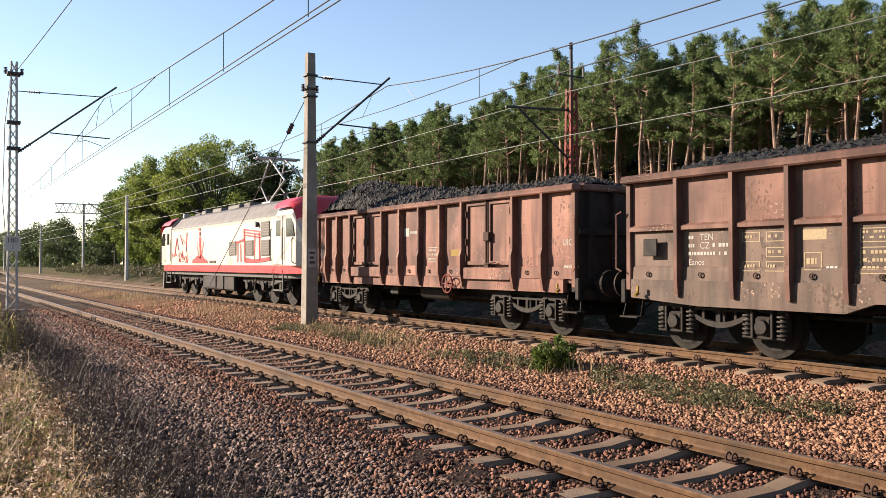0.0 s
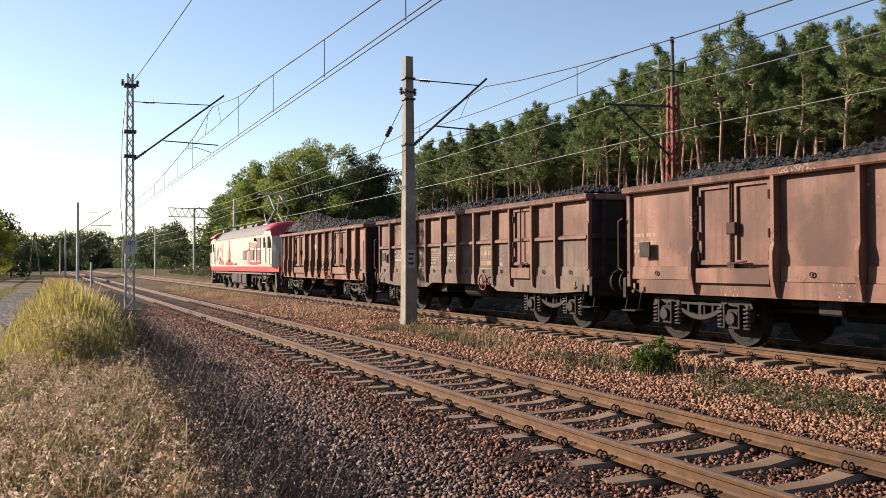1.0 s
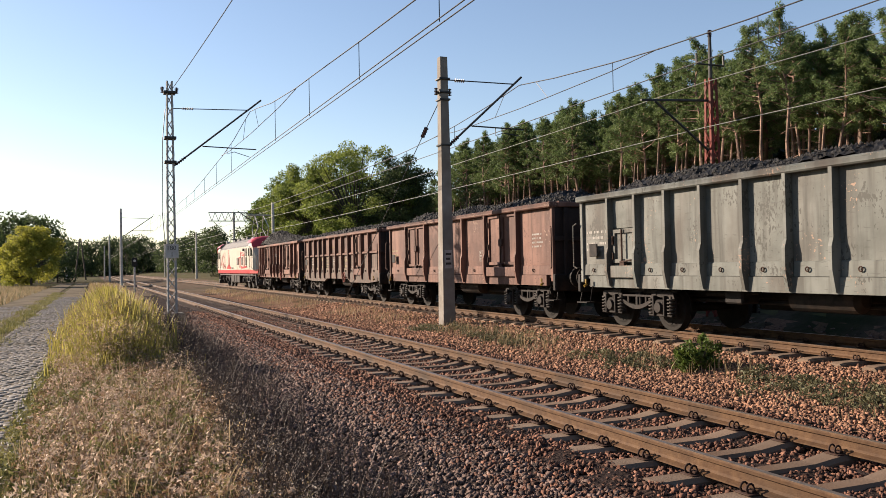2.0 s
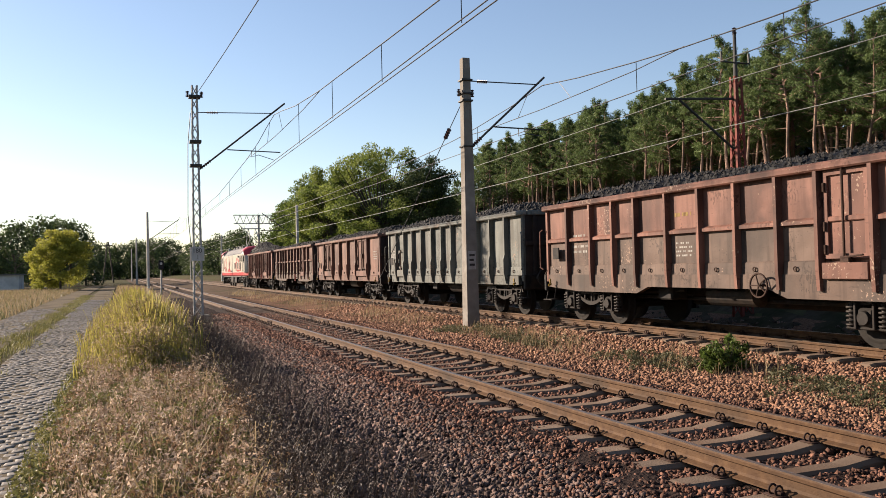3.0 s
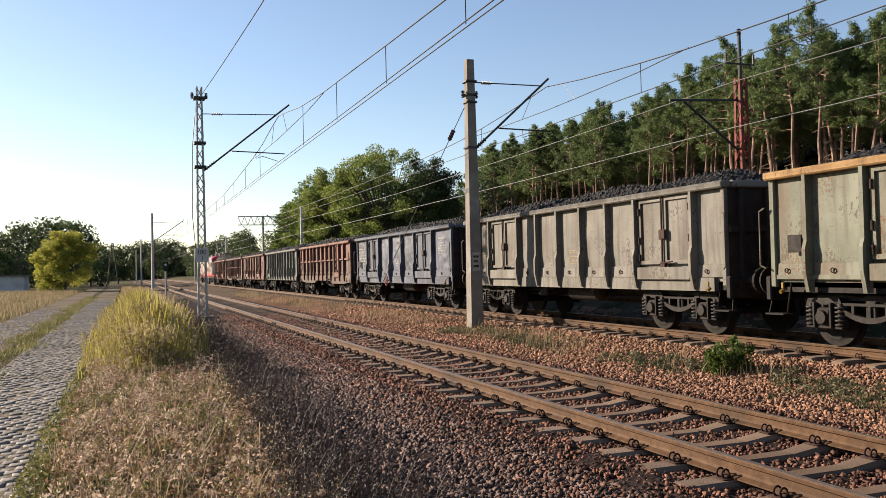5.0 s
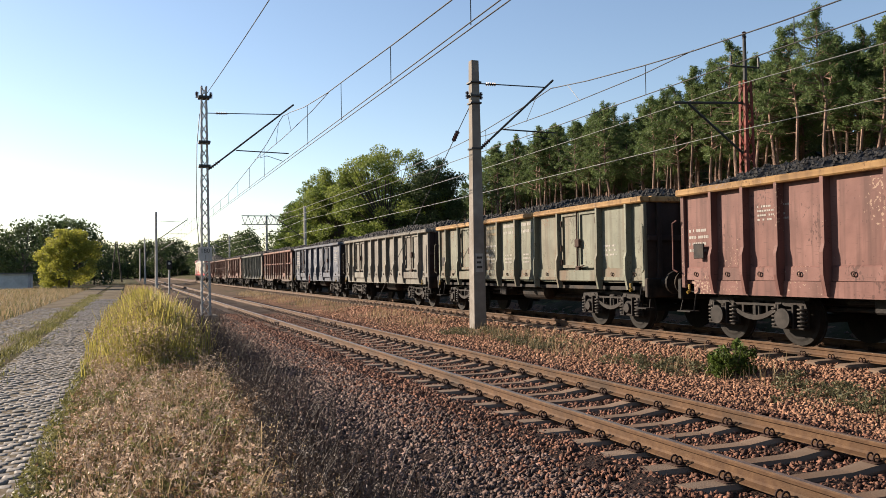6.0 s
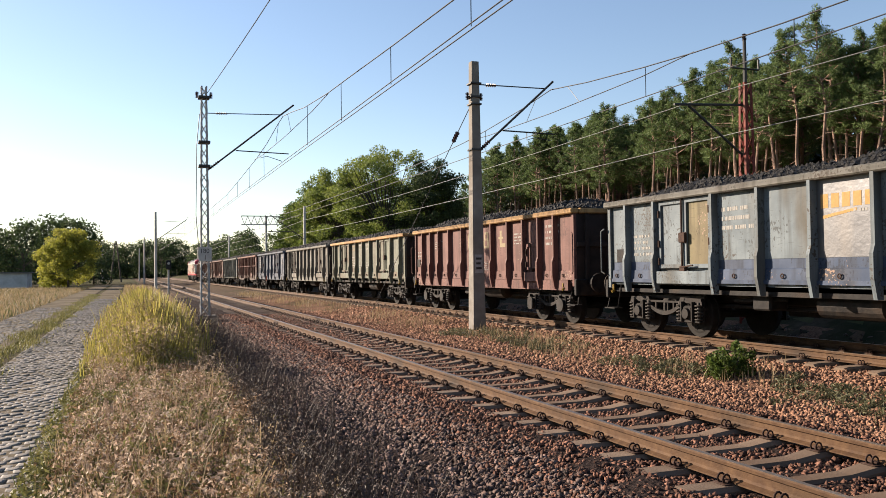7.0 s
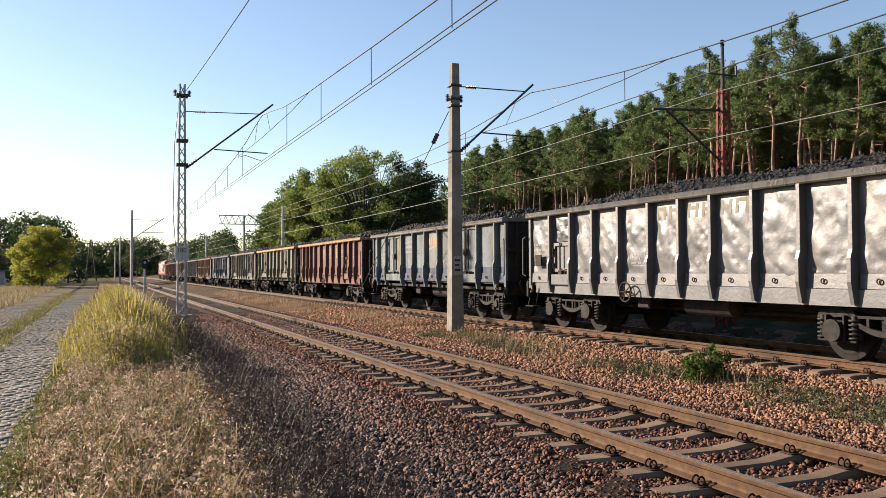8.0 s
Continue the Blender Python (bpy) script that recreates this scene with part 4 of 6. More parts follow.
def wagon(number, label, paint, bays, rim=None, belt=False, dent=0.02, low_paint=None, disc=False, high=False):
    """An open bogie coal wagon. bays: from the leading end, (width, kind): P plate, D two-leaf door, S single tall door, H half-height door."""
    g = thing("coal_wagon", label, "freight wagon", pose(FAR_MID, centre(number, 0), FAR_UP), "wagons of the coal train")
    rim = rim or paint
    half = box_length(number) / 2
    part("floor", Shape().box(-WALL_X + 0.065, WALL_X - 0.065, -half + 0.055, half - 0.055, Z_SILL + 0.1, Z_FLOOR), black_iron, g)
    for k in (-1, 1):
        part("end_wall", Shape().box(-WALL_X, WALL_X, k * half - k * 0.05, k * half, Z_FLOOR - 0.1, Z_TOP - 0.1), end_shade, g)
        part("inner_wall", Shape().box(k * (WALL_X - 0.03), k * (WALL_X - 0.06), -half + 0.055, half - 0.055, Z_FLOOR - 0.1, Z_TOP - 0.05), paint, g)
    for k in (-1, 1):
        e = Shape()
        for x in (-0.95, -0.35, 0.35, 0.95):
            e.box(x - 0.05, x + 0.05, k * half, k * (half + 0.09), Z_FLOOR - 0.1, Z_TOP - 0.14, 0.012)
        e.box(-WALL_X, WALL_X, k * half, k * (half + 0.07), 1.9, 2.02, 0.012)
        part("end_stiffener", e, end_shade, g)
        if belt:      # a sill that is deep over the bogies and shallow between them
            low = [(half - 0.1, Z_FLOOR), (half - 0.1, 0.82), (half - 1.5, 0.73), (half - 3.9, 0.73), (half - 4.3, 0.87)]
            rail = Shape().prism([(-y, z) for y, z in low] + [(y, z) for y, z in reversed(low)], "x", k * (WALL_X - 0.06), k * (WALL_X + 0.05))
        elif high:    # a shallow sill under which only the feet of the ribs reach down
            rail = Shape().prism([(k * WALL_X - k * 0.06, Z_FLOOR - 0.05), (k * WALL_X + k * 0.045, Z_FLOOR - 0.05), (k * WALL_X + k * 0.045, Z_FLOOR + 0.02), (k * WALL_X - k * 0.06, Z_FLOOR + 0.02)], "y", -half + 0.1, half - 0.1)
        else:
            rail = Shape().prism([(k * WALL_X - k * 0.06, Z_SILL), (k * WALL_X + k * 0.045, Z_SILL), (k * WALL_X + k * 0.045, Z_FLOOR - 0.03), (k * WALL_X - k * 0.06, Z_FLOOR - 0.02)], "y", -half + 0.35, half - 0.35)
        part("sill", rail, low_paint or paint, g)
        part("top_rim", Shape().box(k * (WALL_X - 0.07), k * (RIB_X - 0.005), -half - 0.05, half + 0.05, Z_TOP - 0.13, Z_TOP, 0.025), rim, g)
        part("top_rim", Shape().box(-WALL_X + 0.07, WALL_X - 0.07, k * (half - 0.06), k * (half + 0.1), Z_TOP - 0.13, Z_TOP, 0.025), rim, g)
        part("buffer_beam", Shape().box(-1.3, 1.3, k * half, k * (half + 0.12), Z_SILL - 0.12, Z_SILL + 0.28, 0.02), black_iron, g)
        for x in (-0.875, 0.875):
            part("buffer", Shape().tube((x, k * (half + 0.1), 1.03), (x, k * (half + 0.45), 1.03), 0.11, None, 12).tube((x, k * (half + 0.45), 1.03), (x, k * (half + 0.49), 1.03), 0.24, 0.23, 18), black_iron, g)
        part("coupling", Shape().path([(0, k * (half + 0.1), 0.98), (0, k * (half + 0.35), 0.9), (0, k * (half + 0.6), 0.92)], 0.045).path([(0.15, k * (half + 0.1), 0.9), (0.18, k * (half + 0.3), 0.55), (0.18, k * (half + 0.55), 0.75)], 0.03), black_iron, g)
        part("underframe", Shape().box(k * 0.35, k * 0.5, -half + 0.1, half - 0.1, 0.72, Z_SILL + 0.1).box(k * 1.05, k * 1.16, -half + 0.1, half - 0.1, 0.86, Z_FLOOR - 0.02), black_iron, g)
        # hand rails and step at the corners
        part("hand_rail", Shape().path([(-RIB_X + 0.02, k * (half + 0.03), 1.25), (-RIB_X - 0.01, k * (half + 0.12), 1.3), (-RIB_X - 0.01, k * (half + 0.12), 2.2), (-RIB_X + 0.02, k * (half + 0.03), 2.25)], 0.016), paint, g)
        part("step", Shape().path([(-1.15, k * (half + 0.05), 1.0), (-1.25, k * (half + 0.1), 0.5), (-1.25, k * (half - 0.3), 0.5), (-1.15, k * (half - 0.3), 1.0)], 0.016).box(-1.34, -1.12, k * (half - 0.3), k * (half + 0.1), 0.485, 0.51), black_iron, g)
        part("rope_hook", Shape().tube((-RIB_X + 0.02, k * (half - 0.35), 0.9), (-RIB_X - 0.05, k * (half - 0.35), 0.86), 0.03).box(-RIB_X, -RIB_X - 0.03, k * (half - 0.34), k * (half - 0.40), 0.92, 1.02, 0.01), yellow_mark, g)
    total = sum(b[0] for b in bays)
    rib = rib_mesh(straight=belt)
    rib.materials.append(paint)
    for k in (-1, 1):
        y = half - 0.04
        flip = pose(0, 0, 0) if k < 0 else pose(0, 0, 0, 0, 0, 180)
        for i, (wid, kind) in enumerate(bays):
            w = wid / total * (2 * half - 0.08)
            mid = y - w / 2
            place = pose(k * WALL_X, mid * (1 if k < 0 else 1), 0) @ flip
            seed = number * 31 + i
            plate = silver if number == 10 and i == 5 else paint      # one replaced plate
            zb = Z_FLOOR - 0.02
            if kind == "P":
                if belt:
                    part("side_panel", panel_mesh(w, 1.98, Z_TOP - 0.1, dent, seed), paint, g, at=place)
                    part("side_panel", panel_mesh(w, zb, 1.90, dent, seed + 500), low_paint or paint, g, at=place)
                    part("belt_rail", Shape().prism([(0, 1.89), (-0.08, 1.91), (-0.08, 1.97), (0, 2.01)], "y", -w / 2 + 0.05, w / 2 - 0.05), paint, g, at=place)
                else:
                    cut = 1.5 if low_paint else zb
                    part("side_panel", panel_mesh(w, cut, Z_TOP - 0.1, dent, seed), plate, g, at=place)
                    if low_paint:
                        part("side_panel", panel_mesh(w, zb, cut - 0.004, dent * 0.5, seed + 900, 6, 4), low_paint, g, at=place)
                part("foot_ledge", Shape().prism([(0, zb + 0.24), (-0.02, zb + 0.22), (-0.03, zb), (0, zb)], "y", -w / 2 + 0.06, w / 2 - 0.06), low_paint or paint, g, at=place)
                part("lashing_ring", EYE_RING, clip_rust, g, at=place @ pose(-0.03, 0.1, zb + 0.11))
            else:
                if kind == "H":
                    part("side_panel", panel_mesh(w, 2.08, Z_TOP - 0.1, dent, seed), paint, g, at=place)
                leaves = 2 if kind == "D" else 1
                z1 = 2.05 if kind == "H" else Z_TOP - 0.14
                lw = (w - 0.16) / leaves
                for q in range(leaves):
                    yy = (w - 0.16) / 2 - lw * (q + 0.5)
                    d = Shape()
                    d.box(-0.012, 0.03, yy - lw / 2 + 0.012, yy + lw / 2 - 0.012, zb + 0.26, z1)
                    leaf = part("door", d, ochre_leaf if number == 10 and q and i == 2 else paint, g, at=place)
                    part("door_frame", Shape().rim(yy - lw / 2 + 0.012, yy + lw / 2 - 0.012, zb + 0.26, z1, 0.075, -0.055, -0.012), paint, leaf)
                    if kind == "S":
                        part("door_bar", Shape().box(-0.05, -0.012, yy - lw / 2 + 0.08, yy + lw / 2 - 0.08, 1.92, 2.0, 0.012), paint, leaf)
                    edge = yy + (lw / 2 - 0.04) * (1 if q == 0 else -1)
                    for z in (zb + 0.4, 1.85, z1 - 0.25):
                        part("hinge", HINGE, clip_rust, leaf, at=pose(-0.07, edge, z))
                lock = Shape()
                lock.tube((-0.085, 0.02, zb + 0.18), (-0.085, 0.02, z1), 0.02, None, 8)
                lock.box(-0.11, -0.04, -0.09, 0.09, zb + 0.14, zb + 0.3, 0.015).tube((-0.1, 0.05, zb + 0.27), (-0.12, -0.35, zb + 0.31), 0.016, None, 6)
                if kind == "D":
                    lock.box(-0.11, -0.05, -0.11, 0.11, 1.85, 2.05, 0.02)
                part("door_lock", lock, clip_rust, g, at=place)
                part("door_sill", Shape().box(-0.12, 0, -w / 2 + 0.08, w / 2 - 0.08, zb - 0.05, zb + 0.2, 0.01), paint, g, at=place)
            if i:
                part("rib", rib, paint, g, at=pose(k * WALL_X, y, 0) @ flip)
            y -= w
        for e in (half - 0.05, -half + 0.05):
            part("corner_post", Shape().box(-0.06, 0.02, -0.06, 0.06, Z_SILL + 0.1, Z_TOP - 0.1, 0.015), paint, g, at=pose(k * WALL_X, e, 0) @ flip)
    bogie(g, half - 1.72, disc)
    bogie(g, -half + 1.72, disc)
    part("centre_sill", Shape().box(-0.3, 0.3, -half + 0.1, half - 0.1, 0.66, Z_SILL + 0.1, 0.02).box(0.4, 1.1, -2.2, 2.4, 0.42, 0.95, 0.03), black_iron, g)
    part("air_tank", Shape().tube((-0.72, -0.9, 0.72), (-0.72, 0.35, 0.72), 0.2, None, 16).tube((-0.72, 0.35, 0.72), (-0.72, 0.42, 0.72), 0.2, 0.1, 16).tube((-0.72, -0.97, 0.72), (-0.72, -0.9, 0.72), 0.1, 0.2, 16), black_iron, g)
    part("brake_rigging", Shape().tube((-0.55, -3.2, 0.62), (-0.55, 3.2, 0.62), 0.035).box(-1.0, -0.6, 1.3, 1.75, 0.6, 0.95, 0.03).tube((-0.9, 1.0, 0.8), (-0.9, 2.3, 0.75), 0.03), black_iron, g)
    if number in HAND_WHEEL:
        hub = HAND_WHEEL[number]
        wheel = Shape().ring((-RIB_X - 0.03, hub, 0.94), "x", 0.2, 0.018, 20, 6)
        for k in range(5):
            a = 1.2566 * k
            wheel.tube((-RIB_X - 0.03, hub, 0.94), (-RIB_X - 0.03, hub + 0.2 * math.cos(a), 0.94 + 0.2 * math.sin(a)), 0.012, None, 5)
        wheel.tube((-RIB_X - 0.03, hub, 0.94), (-RIB_X + 0.2, hub, 0.94), 0.02, None, 6)
        part("hand_wheel", wheel, red_paint if number in (1, 6, 2) else clip_rust, g)
    part("label_box", Shape().box(-RIB_X + 0.06, -RIB_X + 0.03, half - 0.75, half - 0.45, 1.5, 1.78, 0.01), black_iron, g)
    load(number)
    return g


def load(number):
    """The heaped coal of one wagon, a lumpy ridge."""
    r = random.Random(number)
    nx, ny = 22, 130
    long = box_length(number)
    v, f = [], []
    for j in range(ny + 1):
        for i in range(nx + 1):
            x, y = -1.18 + 2.36 * i / nx, -long / 2 + 0.07 + (long - 0.14) * j / ny
            u, w = x / 1.18, 2 * y / long
            h = 0.34 * (1 - u * u) * min(1, (1 - abs(w)) * 5) + 0.13 * noise.noise((x * 0.8, y * 0.55, number * 3.7)) + 0.02
            if number == 1:
                h += 0.7 * min(1, max(0, (w + 0.1) / 0.95)) ** 1.2 * (1 - 0.75 * u * u) * min(1, (1 - w) * 14)
            h += 0.06 * (r.random() - 0.5)
            v.append((x + r.uniform(-0.04, 0.04), y + r.uniform(-0.03, 0.03), Z_TOP - 0.05 + h))
    for j in range(ny):
        for i in range(nx):
            a = j * (nx + 1) + i
            f.append((a, a + 1, a + nx + 2, a + nx + 1))
    s = Shape().add(v, f)
    for _ in range(2200):
        u, w = r.uniform(-0.95, 0.95), r.uniform(-0.97, 0.97)
        i, j = int((u + 1) / 2 * nx), int((w + 1) / 2 * ny)
        p = Vector(v[j * (nx + 1) + i])
        k = r.uniform(0.02, 0.055)
        q = [p + Vector((r.uniform(-k, k), r.uniform(-k, k), r.uniform(-k, k) * 0.8)) for _ in range(3)]
        s.add([p + Vector((k, 0, 0)), p + Vector((-k * .8, k * .6, 0)), p + Vector((-k * .5, -k, 0)), p + Vector((r.uniform(-k, k) * .4, 0, k * 1.1))], [(0, 1, 3), (1, 2, 3), (2, 0, 3), (0, 2, 1)])
    me = bpy.data.meshes.new("coal_load")
    me.from_pydata(s.v, [], s.f)
    me.materials.append(coal)
    ob = new("coal_load", me)
    tagged(ob, "heaped black coal lumps filling a wagon", "coal", "coal loads", "stuff")
    ob.matrix_basis = pose(FAR_MID, centre(number, 0), FAR_UP)
    LOADS.append((ob, number))


LOADS, WAGONS = [], []
brown = wagon_paint("brown_wagon_paint", (0.112, 0.056, 0.04), (0.155, 0.081, 0.06), (0.056, 0.029, 0.023), 0.5)
brown_red = wagon_paint("red_brown_wagon_paint", (0.14, 0.064, 0.046), (0.19, 0.091, 0.066), (0.054, 0.028, 0.022), 0.5)
brown_grimy = wagon_paint("grimy_brown_wagon_paint", (0.07, 0.046, 0.035), (0.105, 0.07, 0.053), (0.0449, 0.0342, 0.0282), 0.4)
rust_red = wagon_paint("rust_red_wagon_paint", (0.094, 0.043, 0.036), (0.132, 0.064, 0.053), (0.064, 0.032, 0.026), 0.2)
grey_green = wagon_paint("grey_green_wagon_paint", (0.079, 0.085, 0.076), (0.121, 0.128, 0.116), (0.061, 0.052, 0.043), 0.3)
blue_grey = wagon_paint("dark_blue_grey_wagon_paint", (0.046, 0.055, 0.074), (0.08, 0.092, 0.116), (0.041, 0.041, 0.048), 0.3, 0.62, (0.16, 0.16, 0.17), 0.4)
pale_grey = wagon_paint("pale_grey_wagon_paint", (0.099, 0.095, 0.079), (0.139, 0.131, 0.112), (0.065, 0.05, 0.037), 0.22, 0.66, (0.07, 0.055, 0.042), 0.37)
olive = wagon_paint("olive_wagon_paint", (0.091, 0.097, 0.073), (0.133, 0.14, 0.106), (0.097, 0.067, 0.043), 0.3, 0.66, (0.1, 0.055, 0.03), 0.36)
orange_rim = wagon_paint("ochre_rim_paint", (0.231, 0.132, 0.05), (0.308, 0.187, 0.077), (0.138, 0.072, 0.033), 0.25)
sky_grey = wagon_paint("pale_blue_grey_wagon_paint", (0.08, 0.1, 0.112), (0.122, 0.146, 0.156), (0.054, 0.043, 0.027), 0.3, 0.66, (0.05, 0.045, 0.04), 0.34)
band_blue = wagon_paint("blue_band_paint", (0.026, 0.04, 0.07), (0.049, 0.066, 0.102), (0.04, 0.038, 0.038), 0.25)
ochre_leaf = wagon_paint("ochre_door_paint", (0.1, 0.085, 0.045), (0.145, 0.12, 0.065), (0.08, 0.06, 0.035), 0.3)
dull_rim = wagon_paint("dull_grey_rim_paint", (0.06, 0.058, 0.054), (0.1, 0.097, 0.09), (0.06, 0.05, 0.04), 0.3)
silver = unlike(material("silver_wagon_paint", (0.06, 0.061, 0.065), (0.096, 0.098, 0.102), 0.5, 0.25, 3, 1.2, (0.101, 0.092, 0.083), 0.2, 0.3, 14, streak=True, relief=0.015))

P, D = "P", "D"
SEVEN = [(1.85, P), (1.81, D), (1.52, P), (1.55, P), (1.55, P), (1.9, D), (1.74, P)]
NINE = [(0.76, P), (0.76, P), (0.87, P), (1.94, D), (0.97, P), (0.98, P), (0.98, P), (0.95, P), (1.92, D), (0.98, P), (0.88, P)]
BELTED = [(1.1, P), (1.06, P), (0.93, P), (0.85, P), (1.08, P), (1.01, P), (0.99, P), (1.0, P), (0.86, P), (1.02, "S"), (0.98, P), (1.17, P)]
PLAIN = [(0.93, P), (0.85, P), (0.82, P), (0.99, P), (1.17, P), (1.22, P), (1.11, P), (1.13, P), (0.99, P), (0.91, "H"), (0.86, P), (0.9, P)]
FEW = [(0.95, P), (0.84, P), (1.89, D)] + [(1.13, P)] * 5 + [(1.9, D), (0.85, P)]
LOGO = [(0.8, P), (1.1, P), (1.9, D), (1.2, P), (1.2, P), (1.2, P), (1.25, P), (1.88, D), (1.2, P), (0.55, P)]
TAB = [(0.74, P), (1.03, P), (1.81, D), (1.2, P), (1.17, P), (1.2, P), (1.3, P), (1.75, D), (1.2, P), (0.55, P)]
EVEN = [(1.12, P), (0.96, "H"), (0.95, P), (1.01, P), (1.05, P), (0.95, P), (0.9, P), (1.04, P), (1.02, P), (0.98, P), (1.0, P), (1.0, P)]

SPECS = [
    (1, "weathered brown open coal wagon with side doors", brown_red, NINE, None, False, 0.03, None, False),
    (2, "brown open coal wagon with a belt rail on its ribs", brown, BELTED, None, True, 0.009, brown_grimy, False),
    (3, "chipped brown open coal wagon with wide plates", brown, SEVEN, None, False, 0.03, None, False),
    (4, "faded grey-green open coal wagon", grey_green, EVEN, None, False, 0.03, None, False),
    (5, "red-brown open coal wagon with a single side door", brown_red, BELTED, None, True, 0.012, brown_grimy, False),
    (6, "dark blue-grey dented open coal wagon", blue_grey, SEVEN, None, False, 0.08, None, False),
    (7, "pale grey scratched open coal wagon", pale_grey, FEW, None, False, 0.05, None, False),
    (8, "olive green open coal wagon with an ochre rim", olive, LOGO, orange_rim, False, 0.02, None, False),
    (9, "rust-red open coal wagon with an ochre rim", rust_red, PLAIN, orange_rim, False, 0.012, None, True),
    (10, "pale blue-grey open coal wagon with a blue band", sky_grey, TAB, pale_grey, False, 0.02, band_blue, False),
    (11, "silver badly dented open coal wagon", silver, EVEN, dull_rim, False, 0.085, None, True),
]
for number, label, paint, bays, rim, belt, dent, low, disc in SPECS:
    WAGONS.append((wagon(number, label, paint, bays, rim, belt, dent, low, disc=disc, high=number in (8, 10)), number))
W = {n: g for g, n in WAGONS}


# ---- locomotive ----
LOCO_L = 17.5
LOCO_BUILT = 19.6


def loco_section(y):
    """Half widths and heights of the body at y, with rounded cab ends."""
    e = LOCO_BUILT / 2 - abs(y)
    k = min(1.0, max(0.0, e / 1.0))
    top = 2.2 + (3.56 - 2.2) * (1 - (1 - k) ** 2.6)
    wide = 1.47 - 0.3 * (1 - min(1, e / 0.4)) ** 2
    return wide, top


def locomotive():
    g = thing("locomotive", "cream and red six-axle electric locomotive pulling coal wagons", "locomotive", pose(FAR_MID, LOCO_AT, FAR_UP))
    ys = [-9.8, -9.72, -9.5, -9.2, -8.9, -8.6, -8.3, -8.0, -7.8, -7.62, -7.58, 7.58, 7.62, 7.8, 8.0, 8.3, 8.6, 8.9, 9.2, 9.5, 9.72, 9.8]
    v, f, n = [], [], 10
    for y in ys:
        w, top = loco_section(y)
        side = min(2.95, top - 0.28)
        cap = top if abs(y) > 7.6 else 3.1
        ring = [(-w, 1.33), (-w, side), (-w + 0.1, side + (cap - side) * 0.35), (-w + 0.42, cap - 0.03), (-0.6, cap)]
        ring = ring + [(-x, z) for x, z in reversed(ring)]
        v += [(x, y, z) for x, z in ring]
    for j in range(len(ys) - 1):
        for i in range(n):
            f.append((j * n + i, j * n + (i + 1) % n, (j + 1) * n + (i + 1) % n, (j + 1) * n + i))
    f += [tuple(range(n)), tuple(range(len(v) - n, len(v)))]
    body = part("body", Shape().add(v, f), loco_cream, g)
    # red skirt band and dark frame below it
    plan = lambda w, l, c: [(-w + c, -l), (w - c, -l), (w, -l + 1), (w, l - 1), (w - c, l), (-w + c, l), (-w, l - 1), (-w, -l + 1)]
    part("red_band", Shape().prism(plan(1.485, 9.86, 0.3), "z", 1.07, 1.335), loco_red, g, "red band along the sill")
    part("frame", Shape().prism(plan(1.36, 9.7, 0.3), "z", 0.92, 1.07), dark_steel, g)
    # roof cowl between the cabs
    s = Shape()
    s.prism([(-1.44, 2.97), (-1.38, 3.05), (-1.0, 3.46), (-0.75, 3.58), (0.75, 3.58), (1.0, 3.46), (1.38, 3.05), (1.44, 2.97)], "y", -7.6, 7.6)
    part("roof", s, loco_grey, g, "grey weathered roof cowl")
    # red caps over the cabs
    for k in (-1, 1):
        v, f = [], []
        yy = [7.5, 7.8, 8.1, 8.4, 8.7, 9.0, 9.25, 9.45, 9.56]
        for y in yy:
            w, top = loco_section(y)
            cut = min(2.95, top - 0.28) + 0.2 * min(1, (top - 2.2) / 1.2)
            side = cut + 0.02
            ring = [(-w - 0.012, cut), (-w + 0.09, side + (top - side) * 0.36), (-w + 0.41, top - 0.065), (-0.6, top + 0.015), (0.6, top + 0.015), (w - 0.41, top - 0.065), (w - 0.09, side + (top - side) * 0.36), (w + 0.012, cut)]
            v += [(x * 1.022, k * (y + 0.03), z + 0.03) for x, z in ring]
        for j in range(len(yy) - 1):
            for i in range(7):
                f.append((j * 8 + i, j * 8 + i + 1, j * 8 + i + 9, j * 8 + i + 8))
        part("cab_roof", Shape().add(v, f), loco_red, g, "red curved cab roof", smooth=True)
        part("windscreen", Shape().prism([(k * 9.60, 2.45), (k * 9.25, 3.0), (k * 9.32, 3.03), (k * 9.68, 2.46)], "x", -0.95, 0.95), dark_glass, g)
        x = -1.485
        part("side_window", Shape().prism([(k * 9.42, 2.25), (k * 8.66, 2.25), (k * 8.66, 2.82), (k * 9.12, 2.82), (k * 9.3, 2.66)], "x", x, x + 0.05), dark_glass, g)
        door = part("cab_door", Shape().box(x - 0.006, x + 0.03, k * 8.34, k * 7.36, 1.36, 2.93, 0.008), loco_cream, g)
        part("door_window", Shape().box(x - 0.012, x, k * 8.16, k * 7.72, 2.28, 2.8, 0.004), dark_glass, door)
        for y in (8.42, 7.28):
            part("grab_rail", Shape().path([(x, k * y, 1.5), (x - 0.05, k * y, 1.55), (x - 0.05, k * y, 2.5), (x, k * y, 2.55)], 0.015), dark_steel, g)
        part("grab_rail", Shape().path([(x + 0.02, k * 9.4, 1.4), (x - 0.06, k * 9.4, 1.45), (x - 0.06, k * 9.4, 2.15), (x + 0.02, k * 9.3, 2.2)], 0.018), dark_steel, g)
        part("steps", Shape().box(x, x + 0.25, k * 8.34, k * 7.4, 0.5, 0.55).box(x + 0.05, x + 0.3, k * 8.34, k * 7.4, 0.8, 0.84).box(x, x + 0.04, k * 8.37, k * 8.32, 0.5, 1.2).box(x, x + 0.04, k * 7.42, k * 7.37, 0.5, 1.2), dark_steel, g)
